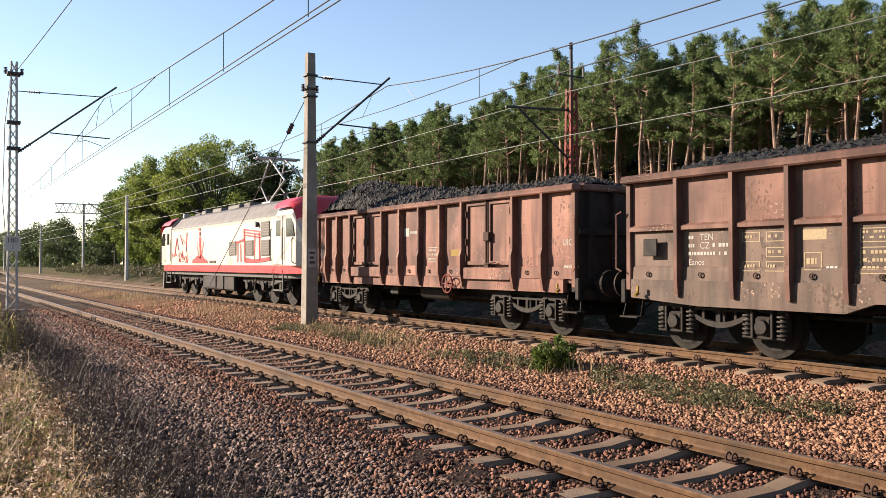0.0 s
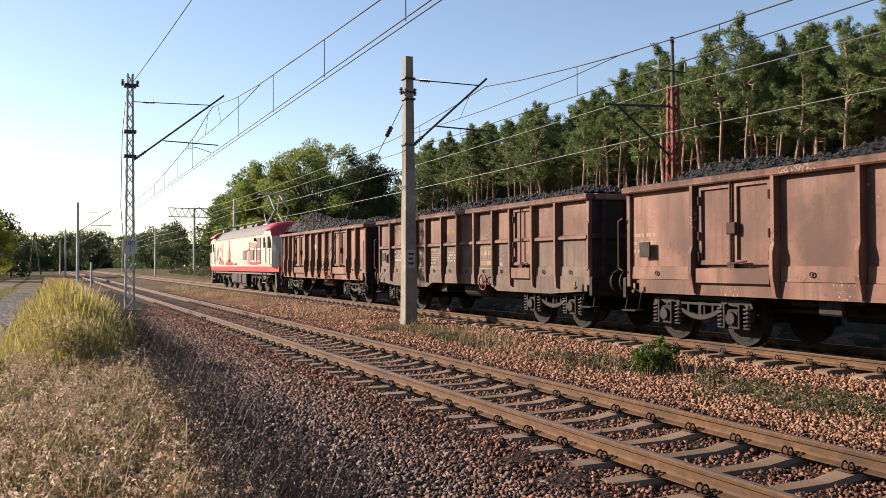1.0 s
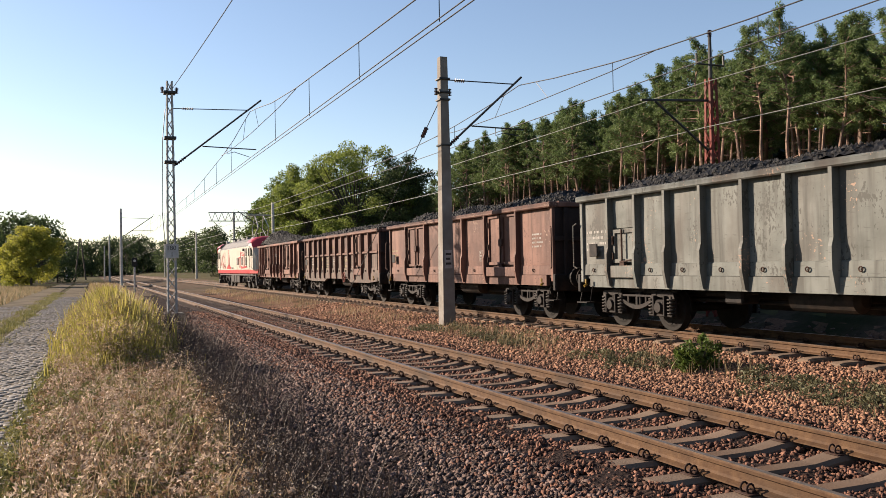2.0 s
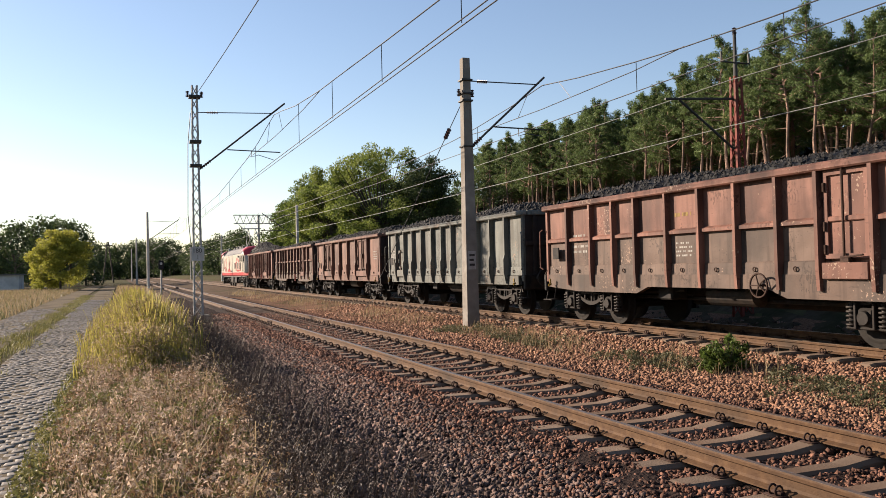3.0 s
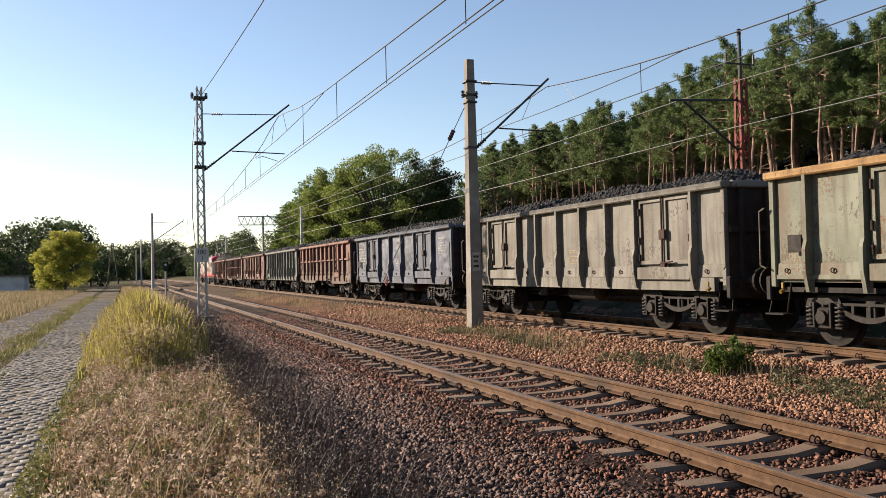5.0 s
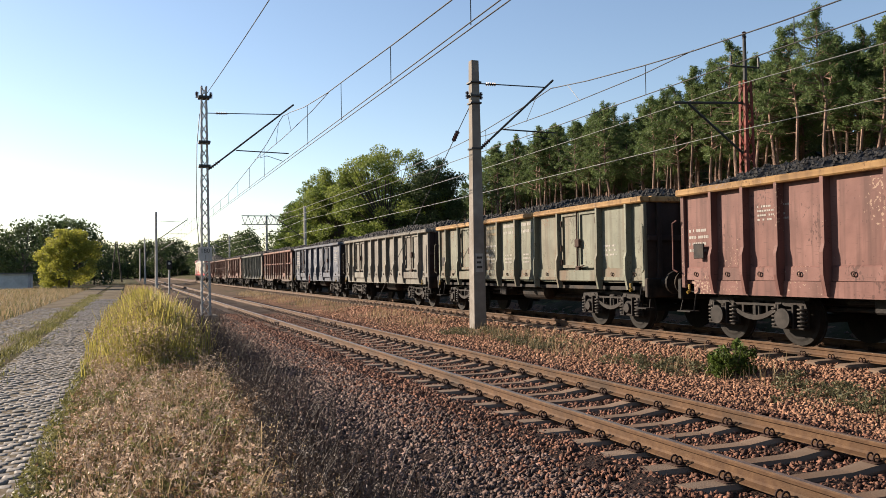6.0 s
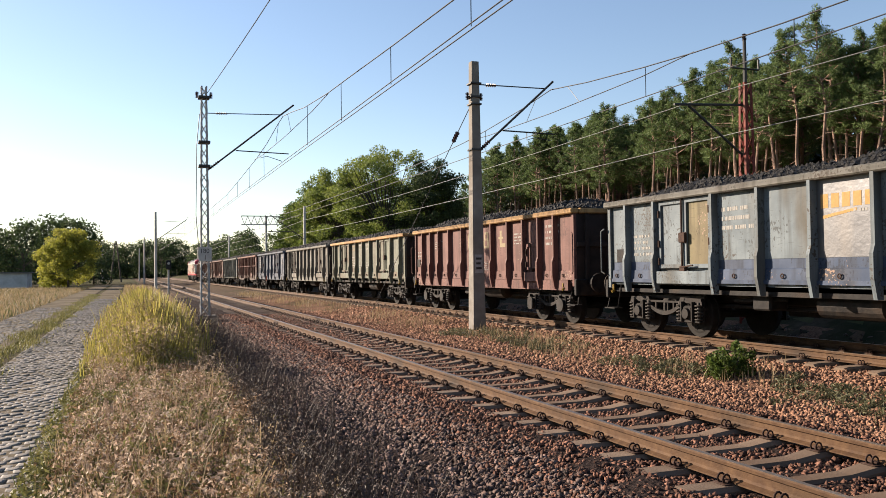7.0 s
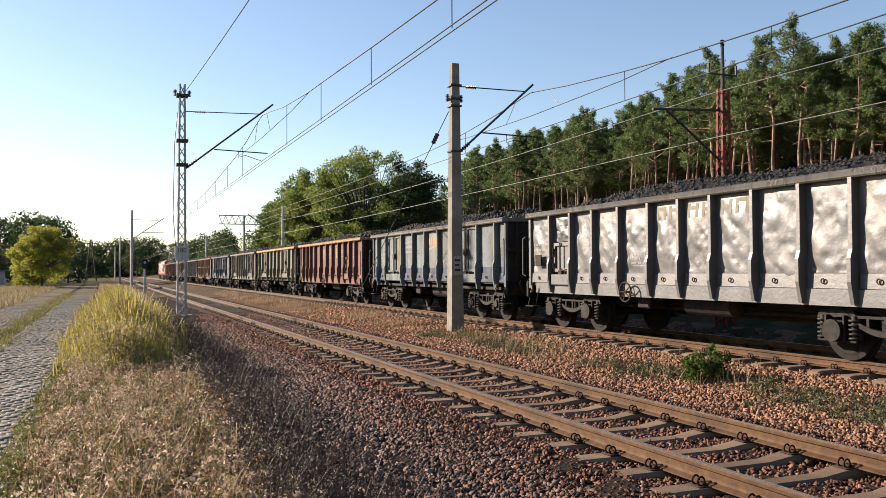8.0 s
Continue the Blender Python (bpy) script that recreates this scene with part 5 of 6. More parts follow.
        part("plough", Shape().prism([(k * 9.7, 0.2), (k * 9.95, 0.3), (k * 9.8, 1.0), (k * 9.6, 1.0)], "x", -1.3, 1.3), dark_steel, g)
        for xx in (-0.875, 0.875):
            part("buffer", Shape().tube((xx, k * 9.8, 1.05), (xx, k * 10.2, 1.05), 0.13, None, 12).tube((xx, k * 10.2, 1.05), (xx, k * 10.26, 1.05), 0.25, None, 16), black_iron, g)
        part("headlight", Shape().tube((-0.95, k * 9.75, 1.75), (-0.95, k * 9.83, 1.75), 0.1, None, 12), galvanised, g)
    x = -1.487
    # grilles and windows on the side
    for y, z0, z1, w in ((-6.58, 2.31, 2.82, 0.9), (-6.58, 1.66, 2.2, 0.9), (-4.78, 1.68, 2.22, 0.86), (-2.67, 1.70, 2.22, 0.92)):
        gr = part("grille", Shape().box(x - 0.012, x + 0.02, y - w / 2, y + w / 2, z0, z1, 0.008), grille_grey, g)
        s = Shape()
        for j in range(6):
            z = z0 + (z1 - z0) * (j + 0.5) / 6
            s.box(x - 0.022, x - 0.01, y - w / 2 + 0.04, y + w / 2 - 0.04, z - 0.02, z + 0.015)
        part("louvre", s, dark_steel, gr)
    # red livery shapes on the cream side
    r = random.Random(4)
    s = Shape()
    stroke = lambda y0, z0, y1, z1, w: part("livery_stroke", Shape().prism([(y0 - w / 2, z0), (y0 + w / 2, z0), (y1 + w / 2, z1 + 0.01), (y1 - w / 2, z1 + 0.01)], "x", x - 0.008, x), loco_red, g)
    # the slim tower and the striding figures
    for y0, z0, y1, z1, w in ((2.05, 1.6, 2.05, 2.1, 0.2), (2.1, 2.1, 2.1, 2.5, 0.28), (2.15, 2.55, 2.15, 2.7, 0.2), (2.2, 2.78, 2.2, 2.86, 0.3), (1.95, 1.6, 1.5, 2.3, 0.06), (2.3, 1.6, 2.6, 2.3, 0.05),
                              (6.7, 1.7, 6.2, 2.55, 0.1), (5.9, 2.0, 6.2, 2.5, 0.09), (5.3, 2.5, 4.5, 2.25, 0.1), (4.5, 1.9, 4.35, 2.75, 0.1), (5.6, 2.7, 5.1, 2.2, 0.08)):
        stroke(y0, z0, y1, z1, w)
    part("livery_shape", s.prism([(3.4, 1.42), (3.3, 1.56), (2.9, 1.62), (2.6, 1.75), (2.2, 1.66), (1.9, 1.8), (1.5, 1.62), (1.0, 1.55), (0.9, 1.42)], "x", x - 0.008, x), loco_red, g)
    s = Shape()
    for _ in range(26):
        y, z = r.uniform(4.2, 7.2), r.uniform(1.42, 1.8)
        s.prism([(y, z), (y + r.uniform(-0.25, 0.25), z + r.uniform(0.05, 0.25)), (y + r.uniform(0.05, 0.25), z)], "x", x - 0.008, x)
    part("livery_splashes", s, loco_red, g, "red painted splashes")["kind"] = "stuff"
    s = Shape()
    # the harbour crane
    for y0, z0, y1, z1, w in ((-3.35, 1.45, -3.35, 2.15, 0.06), (-3.75, 1.45, -3.7, 2.1, 0.06), (-4.2, 1.45, -4.15, 2.62, 0.12), (-5.95, 1.5, -5.9, 2.45, 0.1), (-5.35, 1.5, -5.4, 2.4, 0.06)):
        stroke(y0, z0, y1, z1, w)
    for z in (2.4, 2.5, 2.6):
        part("livery_stroke", Shape().prism([(-4.1, z), (-4.1, z + 0.05), (-6.1, z - 0.09), (-6.1, z - 0.14)], "x", x - 0.008, x), loco_red, g)
    part("livery_stroke", Shape().prism([(-3.2, 2.13), (-3.2, 2.2), (-4.2, 2.3), (-4.2, 2.22)], "x", x - 0.008, x), loco_red, g)
    s.prism([(-4.3, 1.42), (-4.4, 1.62), (-5.2, 1.54), (-6.0, 1.56), (-7.0, 1.62), (-7.1, 1.5), (-6.2, 1.44)], "x", x - 0.008, x)
    part("livery_shape", s, loco_red, g, "red painted harbour crane")
    s = Shape()
    for j in range(5):
        s.box(x - 0.008, x, 0.6 - 0.2 * j, 0.47 - 0.2 * j, 1.42, 1.52)
    part("number_bars", s, dark_steel, g)
    part("lamp", Shape().tube((x, -5.78, 2.74), (x - 0.1, -5.78, 2.74), 0.09, None, 10), dark_steel, g)
    # roof gear
    pan = Shape()
    for q in (-1, 1):
        pan.path([(0.5 * q, -3.9, 3.6), (0.38 * q, -5.4, 4.35), (0.3 * q, -3.5, 5.3)], 0.045).path([(0.5 * q, -3.9, 3.6), (0.38 * q, -2.6, 4.35), (0.3 * q, -3.5, 5.3)], 0.03)
    pan.tube((-0.85, -3.6, 5.32), (0.85, -3.6, 5.32), 0.045).tube((-0.85, -3.25, 5.32), (0.85, -3.25, 5.32), 0.04).box(-0.6, 0.6, -4.4, -3.4, 3.58, 3.67, 0.02)
    part("pantograph", pan, galvanised, g)
    low = Shape().box(-0.6, 0.6, 5.6, 6.5, 3.58, 3.67, 0.02).path([(-0.4, 5.8, 3.65), (-0.4, 7.2, 3.8)], 0.03).path([(0.4, 5.8, 3.65), (0.4, 7.2, 3.8)], 0.03).tube((-0.85, 5.9, 3.85), (0.85, 5.9, 3.85), 0.03)
    part("pantograph", low, dark_steel, g)
    for y, l in ((-1.9, 0.8), (-0.1, 1.6), (2.4, 1.4), (4.6, 0.7)):
        part("roof_box", Shape().box(-0.7, 0.7, y - l / 2, y + l / 2, 3.55, 3.74, 0.04), loco_grey, g)
    part("roof_insulator", insulator(insulator(Shape(), (0, -4.4, 3.58), (0, -4.4, 4.0), 0.09), (0, -2.5, 3.58), (0, -2.5, 4.0), 0.09), insulator_brown, g)
    part("horn", Shape().box(-1.0, -0.75, 6.9, 7.2, 3.5, 3.7, 0.03), galvanised, g)
    # running gear
    big = wheelset_mesh(0.6)
    for k in (-1, 1):
        b = part("bogie", Shape().box(-0.9, 0.9, -2.5, 2.5, 0.62, 0.85, 0.03), black_iron, g, at=pose(0, k * 5.6, 0))
        for side in (-1, 1):
            fr = Shape().prism([(-2.75, 0.75), (-2.7, 0.95), (2.7, 0.95), (2.75, 0.75), (2.2, 0.62), (1.4, 0.75), (0.5, 0.62), (-0.5, 0.62), (-1.4, 0.75), (-2.2, 0.62)], "x", side * 1.0, side * 1.12)
            part("side_frame", fr, bogie_iron, b)
            for a in (-1.9, 0, 1.9):
                part("axle_box", Shape().box(side * 0.98, side * 1.2, a - 0.18, a + 0.18, 0.42, 0.78, 0.04).tube((side * 1.2, a, 0.6), (side * 1.26, a, 0.6), 0.14, None, 14), bogie_iron, b)
                for q in (-0.36, 0.36):
                    part("spring", SPRING, bogie_iron, b, at=pose(side * 1.08, a + q, 0.22))
            part("sand_pipe", Shape().path([(side * 1.15, -2.6, 0.9), (side * 1.1, -2.75, 0.4), (side * 0.9, -2.7, 0.15)], 0.025), bogie_iron, b)
            part("damper", Shape().path([(side * 1.2, 0.9, 0.95), (side * 1.25, 0.95, 0.35)], 0.03), bogie_iron, b)
        for a in (-1.9, 0, 1.9):
            w = part("wheelset", big, wheel_steel, g, at=pose(0, k * 5.6 + a, 0.6))
            TURNING.append((w, (0, k * 5.6 + a, 0.6), 0.6))
    part("equipment_box", Shape().box(-1.3, 1.3, -2.3, 2.3, 0.35, 1.0, 0.06), black_iron, g)
    part("equipment_panel", Shape().box(-1.34, -1.28, -0.9, -0.3, 0.4, 1.0, 0.01).box(-1.34, -1.28, 0.2, 1.6, 0.45, 0.98, 0.01), bogie_iron, g)
    return g


LOCO = locomotive()
done = set()
for o in LOCO.children_recursive:      # the body is shorter than its drawing
    k = LOCO_L / LOCO_BUILT
    o.location.y *= k
    if not o.name.startswith(("wheelset", "spring")) and o.data.name not in done:
        done.add(o.data.name)
        o.data.transform(Matrix.Diagonal((1, k, 1, 1)))
TURNING = [(w, tuple(w.location), r) for w, at, r in TURNING]


# ---- stencils ----
def bay(bays, i, long=12.0):
    """The y of the leading edge of bay i and its width."""
    total = sum(b[0] for b in bays)
    y = long / 2 - 0.04
    for w, _ in bays[:i]:
        y -= w / total * (long - 0.08)
    return y, bays[i][0] / total * (long - 0.08)


def markings():
    y, w = bay(BELTED, 1)
    write(W[2], "TEN", y - 0.36, 1.74, 0.14)
    bars(W[2], y - 0.14, 1.73, 0.16, 0.12, 1, white_mark, 3)
    bars(W[2], y - 0.14, 1.6, 0.16, 0.12, 1, white_mark, 4)
    write(W[2], "CZ", y - 0.36, 1.61, 0.14)
    bars(W[2], y - 0.6, 1.6, 0.36, 0.13, 1, white_mark, 5)
    bars(W[2], y - 0.14, 1.48, 0.85, 0.12, 1, white_mark, 6)
    write(W[2], "Eanos", y - 0.14, 1.36, 0.13)
    y, w = bay(BELTED, 2)
    for k, (a, z) in enumerate(((0.12, 1.72), (0.52, 1.72), (0.52, 1.5), (0.12, 1.3), (0.52, 1.3))):
        bars(W[2], y - a, z, 0.24, 0.1, 1, cream_mark, k, frame_line=True)
    y, w = bay(BELTED, 3)
    painted(W[2], [(y - 0.15, y - 0.5, 1.7, 1.84)], cream_mark)
    bars(W[2], y - 0.2, 1.32, 0.2, 0.2, 1, cream_mark, 8, frame_line=True)
    bars(W[2], y - 0.5, 1.3, 0.3, 0.07, 1, white_mark, 9)
    y, w = bay(BELTED, 4)
    bars(W[2], y - 0.15, 1.68, 0.75, 0.14, 2, cream_mark, 10, frame_line=True)
    bars(W[2], y - 0.15, 1.28, 0.5, 0.3, 3, cream_mark, 11, frame_line=True)
    for n in (2, 5):
        y, w = bay(BELTED, 5)
        bars(W[n], y - 0.15, 2.2, 0.7, 0.17, 1, yellow_mark, 90)
        bars(W[n], y - 0.2, 1.45, 0.55, 0.32, 4, white_mark, 91)
    y, w = bay(BELTED, 7)
    bars(W[2], y - 0.2, 1.3, 0.7, 0.5, 2, cream_mark, 92, frame_line=True)
    # first wagon
    y, w = bay(NINE, 5)
    painted(W[1], [(y - 0.1, y - 0.35, 2.05, 2.25)], white_mark)
    bars(W[1], y - 0.4, 2.07, 0.5, 0.15, 1, white_mark, 12)
    y, w = bay(NINE, 6)
    bars(W[1], y - 0.3, 1.45, 0.45, 0.3, 3, white_mark, 13, frame_line=True)
    y, w = bay(NINE, 7)
    painted(W[1], [(y - 0.3, y - 0.65, 1.55, 1.7)], yellow_mark)
    y, w = bay(NINE, 10)
    write(W[1], "UIC", y - 0.3, 1.72, 0.17)
    bars(W[1], y - 0.35, 1.28, 0.6, 0.1, 1, white_mark, 14)
    y, w = bay(NINE, 0)
    bars(W[1], y - 0.2, 1.6, 0.7, 0.4, 3, white_mark, 15)
    # third wagon
    y, w = bay(SEVEN, 0)
    bars(W[3], y - 0.2, 1.55, 0.8, 0.45, 3, cream_mark, 16)
    y, w = bay(SEVEN, 4)
    bars(W[3], y - 1.0, 1.5, 0.4, 0.25, 3, white_mark, 17, frame_line=True)
    y, w = bay(SEVEN, 6)
    bars(W[3], y - 0.6, 1.75, 0.6, 0.4, 4, white_mark, 18)
    # the wagons behind
    for n, bays, i, seed in ((4, EVEN, 0, 20), (5, BELTED, 1, 21), (6, SEVEN, 0, 22), (7, FEW, 0, 23), (8, LOGO, 3, 24), (9, PLAIN, 0, 25), (10, TAB, 1, 26), (11, EVEN, 0, 27)):
        y, w = bay(bays, i, box_length(n))
        bars(W[n], y - 0.15, 1.6, w * 0.75, 0.5, 4, white_mark, seed)
    y, w = bay(SEVEN, 0)
    bars(W[6], y - 0.2, 2.15, 1.0, 0.25, 2, white_mark, 28)
    y, w = bay(SEVEN, 3)
    bars(W[6], y - 0.7, 1.5, 0.35, 0.25, 3, white_mark, 29, frame_line=True)
    y, w = bay(SEVEN, 6)
    bars(W[6], y - 0.4, 2.35, 0.9, 0.14, 1, white_mark, 30)
    bars(W[6], y - 0.5, 1.85, 0.7, 0.45, 5, white_mark, 31)
    y, w = bay(FEW, 1)
    bars(W[7], y - 0.2, 1.5, 0.55, 0.6, 4, cream_mark, 32, frame_line=True)
    y, w = bay(FEW, 5)
    bars(W[7], y - 0.5, 1.45, 0.4, 0.28, 3, cream_mark, 33, frame_line=True)
    for i in (3, 4, 5):
        y, w = bay(LOGO, i)
        bars(W[8], y - 0.2, 2.3, 0.8, 0.55, 3, cream_mark if i == 3 else white_mark, 34 + i)
        bars(W[8], y - 0.3, 1.5, 0.5, 0.3, 3, white_mark, 44 + i)
    y, w = bay(LOGO, 8)
    bars(W[8], y - 0.2, 1.6, 0.6, 0.3, 3, white_mark, 50)
    # the large cream emblem on the rust-red wagon, as plain shapes
    for i in (5, 6, 7):
        y, w = bay(PLAIN, i, box_length(9))
        y -= w / 2 - 0.29
        if i == 5:
            cells = [(y - 0.14, y, 2.02, 2.5), (y - 0.58, y - 0.44, 2.02, 2.5), (y - 0.22, y - 0.14, 2.3, 2.5), (y - 0.44, y - 0.36, 2.3, 2.5), (y - 0.33, y - 0.25, 2.14, 2.36)]
        elif i == 6:
            cells = [(y - 0.42, y - 0.14, 2.43, 2.5), (y - 0.21, y - 0.12, 2.3, 2.43), (y - 0.44, y - 0.35, 2.3, 2.43), (y - 0.44, y - 0.12, 2.25, 2.31), (y - 0.16, y - 0.06, 2.09, 2.25), (y - 0.46, y - 0.37, 2.09, 2.25), (y - 0.5, y - 0.1, 2.02, 2.09)]
        else:
            cells = [(y - 0.28, y - 0.14, 2.02, 2.5), (y - 0.52, y - 0.28, 2.02, 2.13), (y - 0.38, y - 0.05, 2.26, 2.32)]
        painted(W[9], cells, cream_mark, "emblem", "large cream emblem")
    for i, z, h in ((8, 2.05, 0.35), (10, 1.95, 0.6), (2, 2.1, 0.3)):
        y, w = bay(PLAIN, i, box_length(9))
        bars(W[9], y - 0.25, z, 0.75, h, 4, white_mark, 60 + i)
    y, w = bay(PLAIN, 6, box_length(9))
    bars(W[9], y - 0.3, 1.4, 0.35, 0.2, 3, white_mark, 70, frame_line=True)
    # pale blue wagon
    y, w = bay(TAB, 3)
    bars(W[10], y - 0.15, 2.0, 0.95, 0.5, 3, white_mark, 71)
    y, w = bay(TAB, 5)
    painted(W[10], [(y - 0.12 - 0.21 * k, y - 0.27 - 0.21 * k, 2.26, 2.48) for k in range(5)] + [(y - 0.15 - 0.06 * k, y - 0.21 - 0.06 * k, 2.1 + 0.009 * k, 2.15 + 0.008 * k) for k in range(11)], amber_mark, "emblem", "ochre company emblem")
    bars(W[10], y - 0.75, 2.15, 0.35, 0.1, 1, white_mark, 72)
    for i in (5, 6, 7):
        y, w = bay(EVEN, i)
        cells = []
        for k in range(2):
            a = y - 0.16 - 0.4 * k
            cells += [(a - 0.07, a, 2.36, 2.62), (a - 0.3, a - 0.23, 2.36, 2.62), (a - 0.23, a - 0.07, 2.46 + 0.1 * (k + i) % 0.14, 2.53 + 0.1 * (k + i) % 0.14)]
        painted(W[11], cells, faded_mark, "emblem", "faded cream emblem")
    y, w = bay(EVEN, 4)
    bars(W[11], y - 0.4, 1.5, 0.4, 0.25, 3, white_mark, 73, frame_line=True)


markings()


# ---- trees ----
def leaf_cloud(centres, radii, count, size, seed, flat=1.0, thin=0.8):
    """Small crossed leaf faces scattered through clumps."""
    r = np.random.default_rng(seed)
    centres, radii = np.asarray(centres, float), np.asarray(radii, float)
    pick = r.choice(len(centres), count, p=radii ** 2 / np.sum(radii ** 2))
    d = r.normal(0, 1, (count, 3))
    d /= np.linalg.norm(d, axis=1)[:, None]
    d *= (r.random(count) ** 0.4)[:, None]
    p = centres[pick] + d * radii[pick][:, None] * np.array([1, 1, flat])
    a = r.normal(0, 1, (count, 3))
    a /= np.linalg.norm(a, axis=1)[:, None]
    b = np.cross(a, r.normal(0, 1, (count, 3)))
    b /= np.linalg.norm(b, axis=1)[:, None]
    s = (size * r.uniform(0.5, 1.4, count))[:, None]
    v = np.stack([p + a * s * 1.2, p + b * s * thin, p - a * s * 0.9 - b * s * thin * 0.5], 1).reshape(-1, 3)
    return v, np.arange(count * 3).reshape(-1, 3)


def pine(seed, h, crown_from, label, leaves=7000, size=0.125):
    """A tall slim trunk, bare below, under whorls of limbs that carry upturned plumes of needles."""
    r = random.Random(seed)
    t = thing("pine_tree", label, "tree", None, "pines of the forest")
    s = Shape()
    bend = [(r.uniform(-0.3, 0.3) * k / 6, r.uniform(-0.3, 0.3) * k / 6, h * 0.985 * k / 6) for k in range(7)]
    s.path(bend, [0.175 * (1 - k / 7) + 0.012 for k in range(7)], 7)
    axis = lambda z: [float(np.interp(z, [b[2] for b in bend], [b[q] for b in bend])) for q in (0, 1)]
    centres, radii = [], []
    n = 40
    lopsided = r.uniform(0, 6.283)
    for k in range(n):
        q = (k + r.random()) / n
        z = h * (crown_from + (1 - crown_from) * q)
        a = r.uniform(0, 6.283)
        reach = (0.25 + 2.6 * (1 - q) ** 0.75 * min(1, 0.55 + 2.2 * q)) * r.uniform(0.45, 1.1) * (1 + 0.25 * math.cos(a - lopsided))
        rise = r.uniform(0.05, 0.45) * reach + 0.25 * q
        x0, y0 = axis(z)
        tip = (x0 + reach * math.cos(a), y0 + reach * math.sin(a), z + rise)
        s.path([(x0, y0, z - 0.15), (x0 + 0.5 * (tip[0] - x0), y0 + 0.5 * (tip[1] - y0), z + 0.2 * rise), tip], [0.045, 0.03, 0.01], 4)
        for m in range(5):
            u = 0.42 + 0.66 * (m + r.random()) / 5
            spread = 0.34 * reach * (1.1 - 0.5 * u)
            centres.append((x0 + u * (tip[0] - x0) + r.uniform(-spread, spread), y0 + u * (tip[1] - y0) + r.uniform(-spread, spread), z + rise * u * u + r.uniform(-0.12, 0.22)))
            radii.append(r.uniform(0.17, 0.36))
    for k in range(5):
        x0, y0 = axis(h)
        centres.append((x0 + r.uniform(-0.15, 0.15), y0 + r.uniform(-0.15, 0.15), h * 0.985 - 0.22 * k + 0.2))
        radii.append(0.14 + 0.045 * k)
    for k in range(11):
        z, a, l = h * r.uniform(0.3, crown_from), r.uniform(0, 6.283), r.uniform(0.3, 1.0)
        x0, y0 = axis(z)
        s.tube((x0, y0, z), (x0 + l * math.cos(a), y0 + l * math.sin(a), z + r.uniform(-0.25, 0.15)), 0.022, 0.008, 4, False)
    part("trunk", s, bark_pine, t)
    v, f = leaf_cloud(centres, radii, leaves, size, seed, 0.75, 0.28)
    part("crown", bulk("crown", v, f, needle_green), needle_green, t)
    return t


def broadleaf(seed, h, wide, mat, label, name="broadleaf_tree", leaves=6500, size=0.24, low=0.12, group="broadleaf trees", lump=1.0):
    """A forked trunk under a many-lobed crown reaching low."""
    r = random.Random(seed)
    t = thing(name, label, "tree", None, group)
    s = Shape()
    s.tube((0, 0, -0.2), (0, 0, h * 0.35), h * 0.02, h * 0.014, 8, False)
    centres, radii = [], []
    lobes = 34 if leaves < 9000 else 130
    for k in range(lobes):
        a, u = r.uniform(0, 6.283), low + (0.97 - low) * r.random() ** 0.8
        env = wide * math.sin(math.pi * min(0.97, 0.2 + 0.72 * u)) ** 0.7
        d = env * r.random() ** 0.45
        c = (d * math.cos(a), d * math.sin(a), h * u)
        rad = h * (r.uniform(0.06, 0.125) if lobes == 34 else r.uniform(0.035, 0.085)) * lump
        centres.append(c)
        radii.append(rad)
        if k % 2:
            s.tube((0, 0, h * min(0.35, 0.2 + u * 0.2)), c, h * 0.007, h * 0.002, 5, False)
    part("trunk", s, bark_grey, t)
    v, f = leaf_cloud(centres, radii, leaves, size, seed, 0.8)
    part("crown", bulk("crown", v, f, mat), mat, t)
    return t


def scatter(kinds, places, seed):
    r = random.Random(seed)
    used = set()
    for i, (x, y, k) in enumerate(places):
        src = kinds[r.randrange(len(kinds))]
        m = pose(x, y, float(ground_z(x)) - 0.1, r.uniform(-2, 2), r.uniform(-2, 2), r.uniform(0, 360))
        if src.name not in used:
            used.add(src.name)
            src.matrix_basis = m
            src.scale = (k, k, k)
            continue
        c = copy_thing(src, m)
        c.scale = (k, k, k)


tr = random.Random(11)
pines = [pine(100 + k, 15.6 + 0.35 * (k % 4), (0.64, 0.58, 0.7, 0.61, 0.56, 0.67)[k], "tall forest pine with a bare reddish trunk") for k in range(6)]
deep_pines = [pine(120 + k, 15.5 + k, (0.56, 0.62)[k], "tall pine deeper in the forest", 3400, 0.2) for k in range(2)]
spots, deep = [], []
for row, (x0, gap) in enumerate(((40, 1.4), (42.2, 1.6), (44.6, 1.6), (48, 1.9), (52, 2.2))):
    y = 10 + row
    while y < 93:
        (spots if row < 3 else deep).append((x0 + tr.uniform(-1.7, 1.7), y + tr.uniform(-1.1, 1.1), tr.uniform(0.84, 0.945) * (1 + 0.012 * row)))
        y += gap
for x0 in (42, 48):
    y = 96
    while y < 190:
        deep.append((x0 + tr.uniform(-2, 2), y, tr.uniform(0.7, 0.85)))
        y += 5.5
scatter(pines, spots, 3)
scatter(deep_pines, deep, 6)
leafy = [broadleaf(300 + k, 15.5 + k, 5.2, leaf_green, "large green broadleaf tree at the forest edge") for k in range(3)]
scatter(leafy, [(30 + tr.uniform(-2, 2), y, tr.uniform(0.82, 0.98)) for y in (118, 126, 135, 145, 156)] + [(36 + tr.uniform(-2, 2), y, tr.uniform(0.76, 0.92)) for y in (110, 122, 138, 152, 170, 185)], 4)
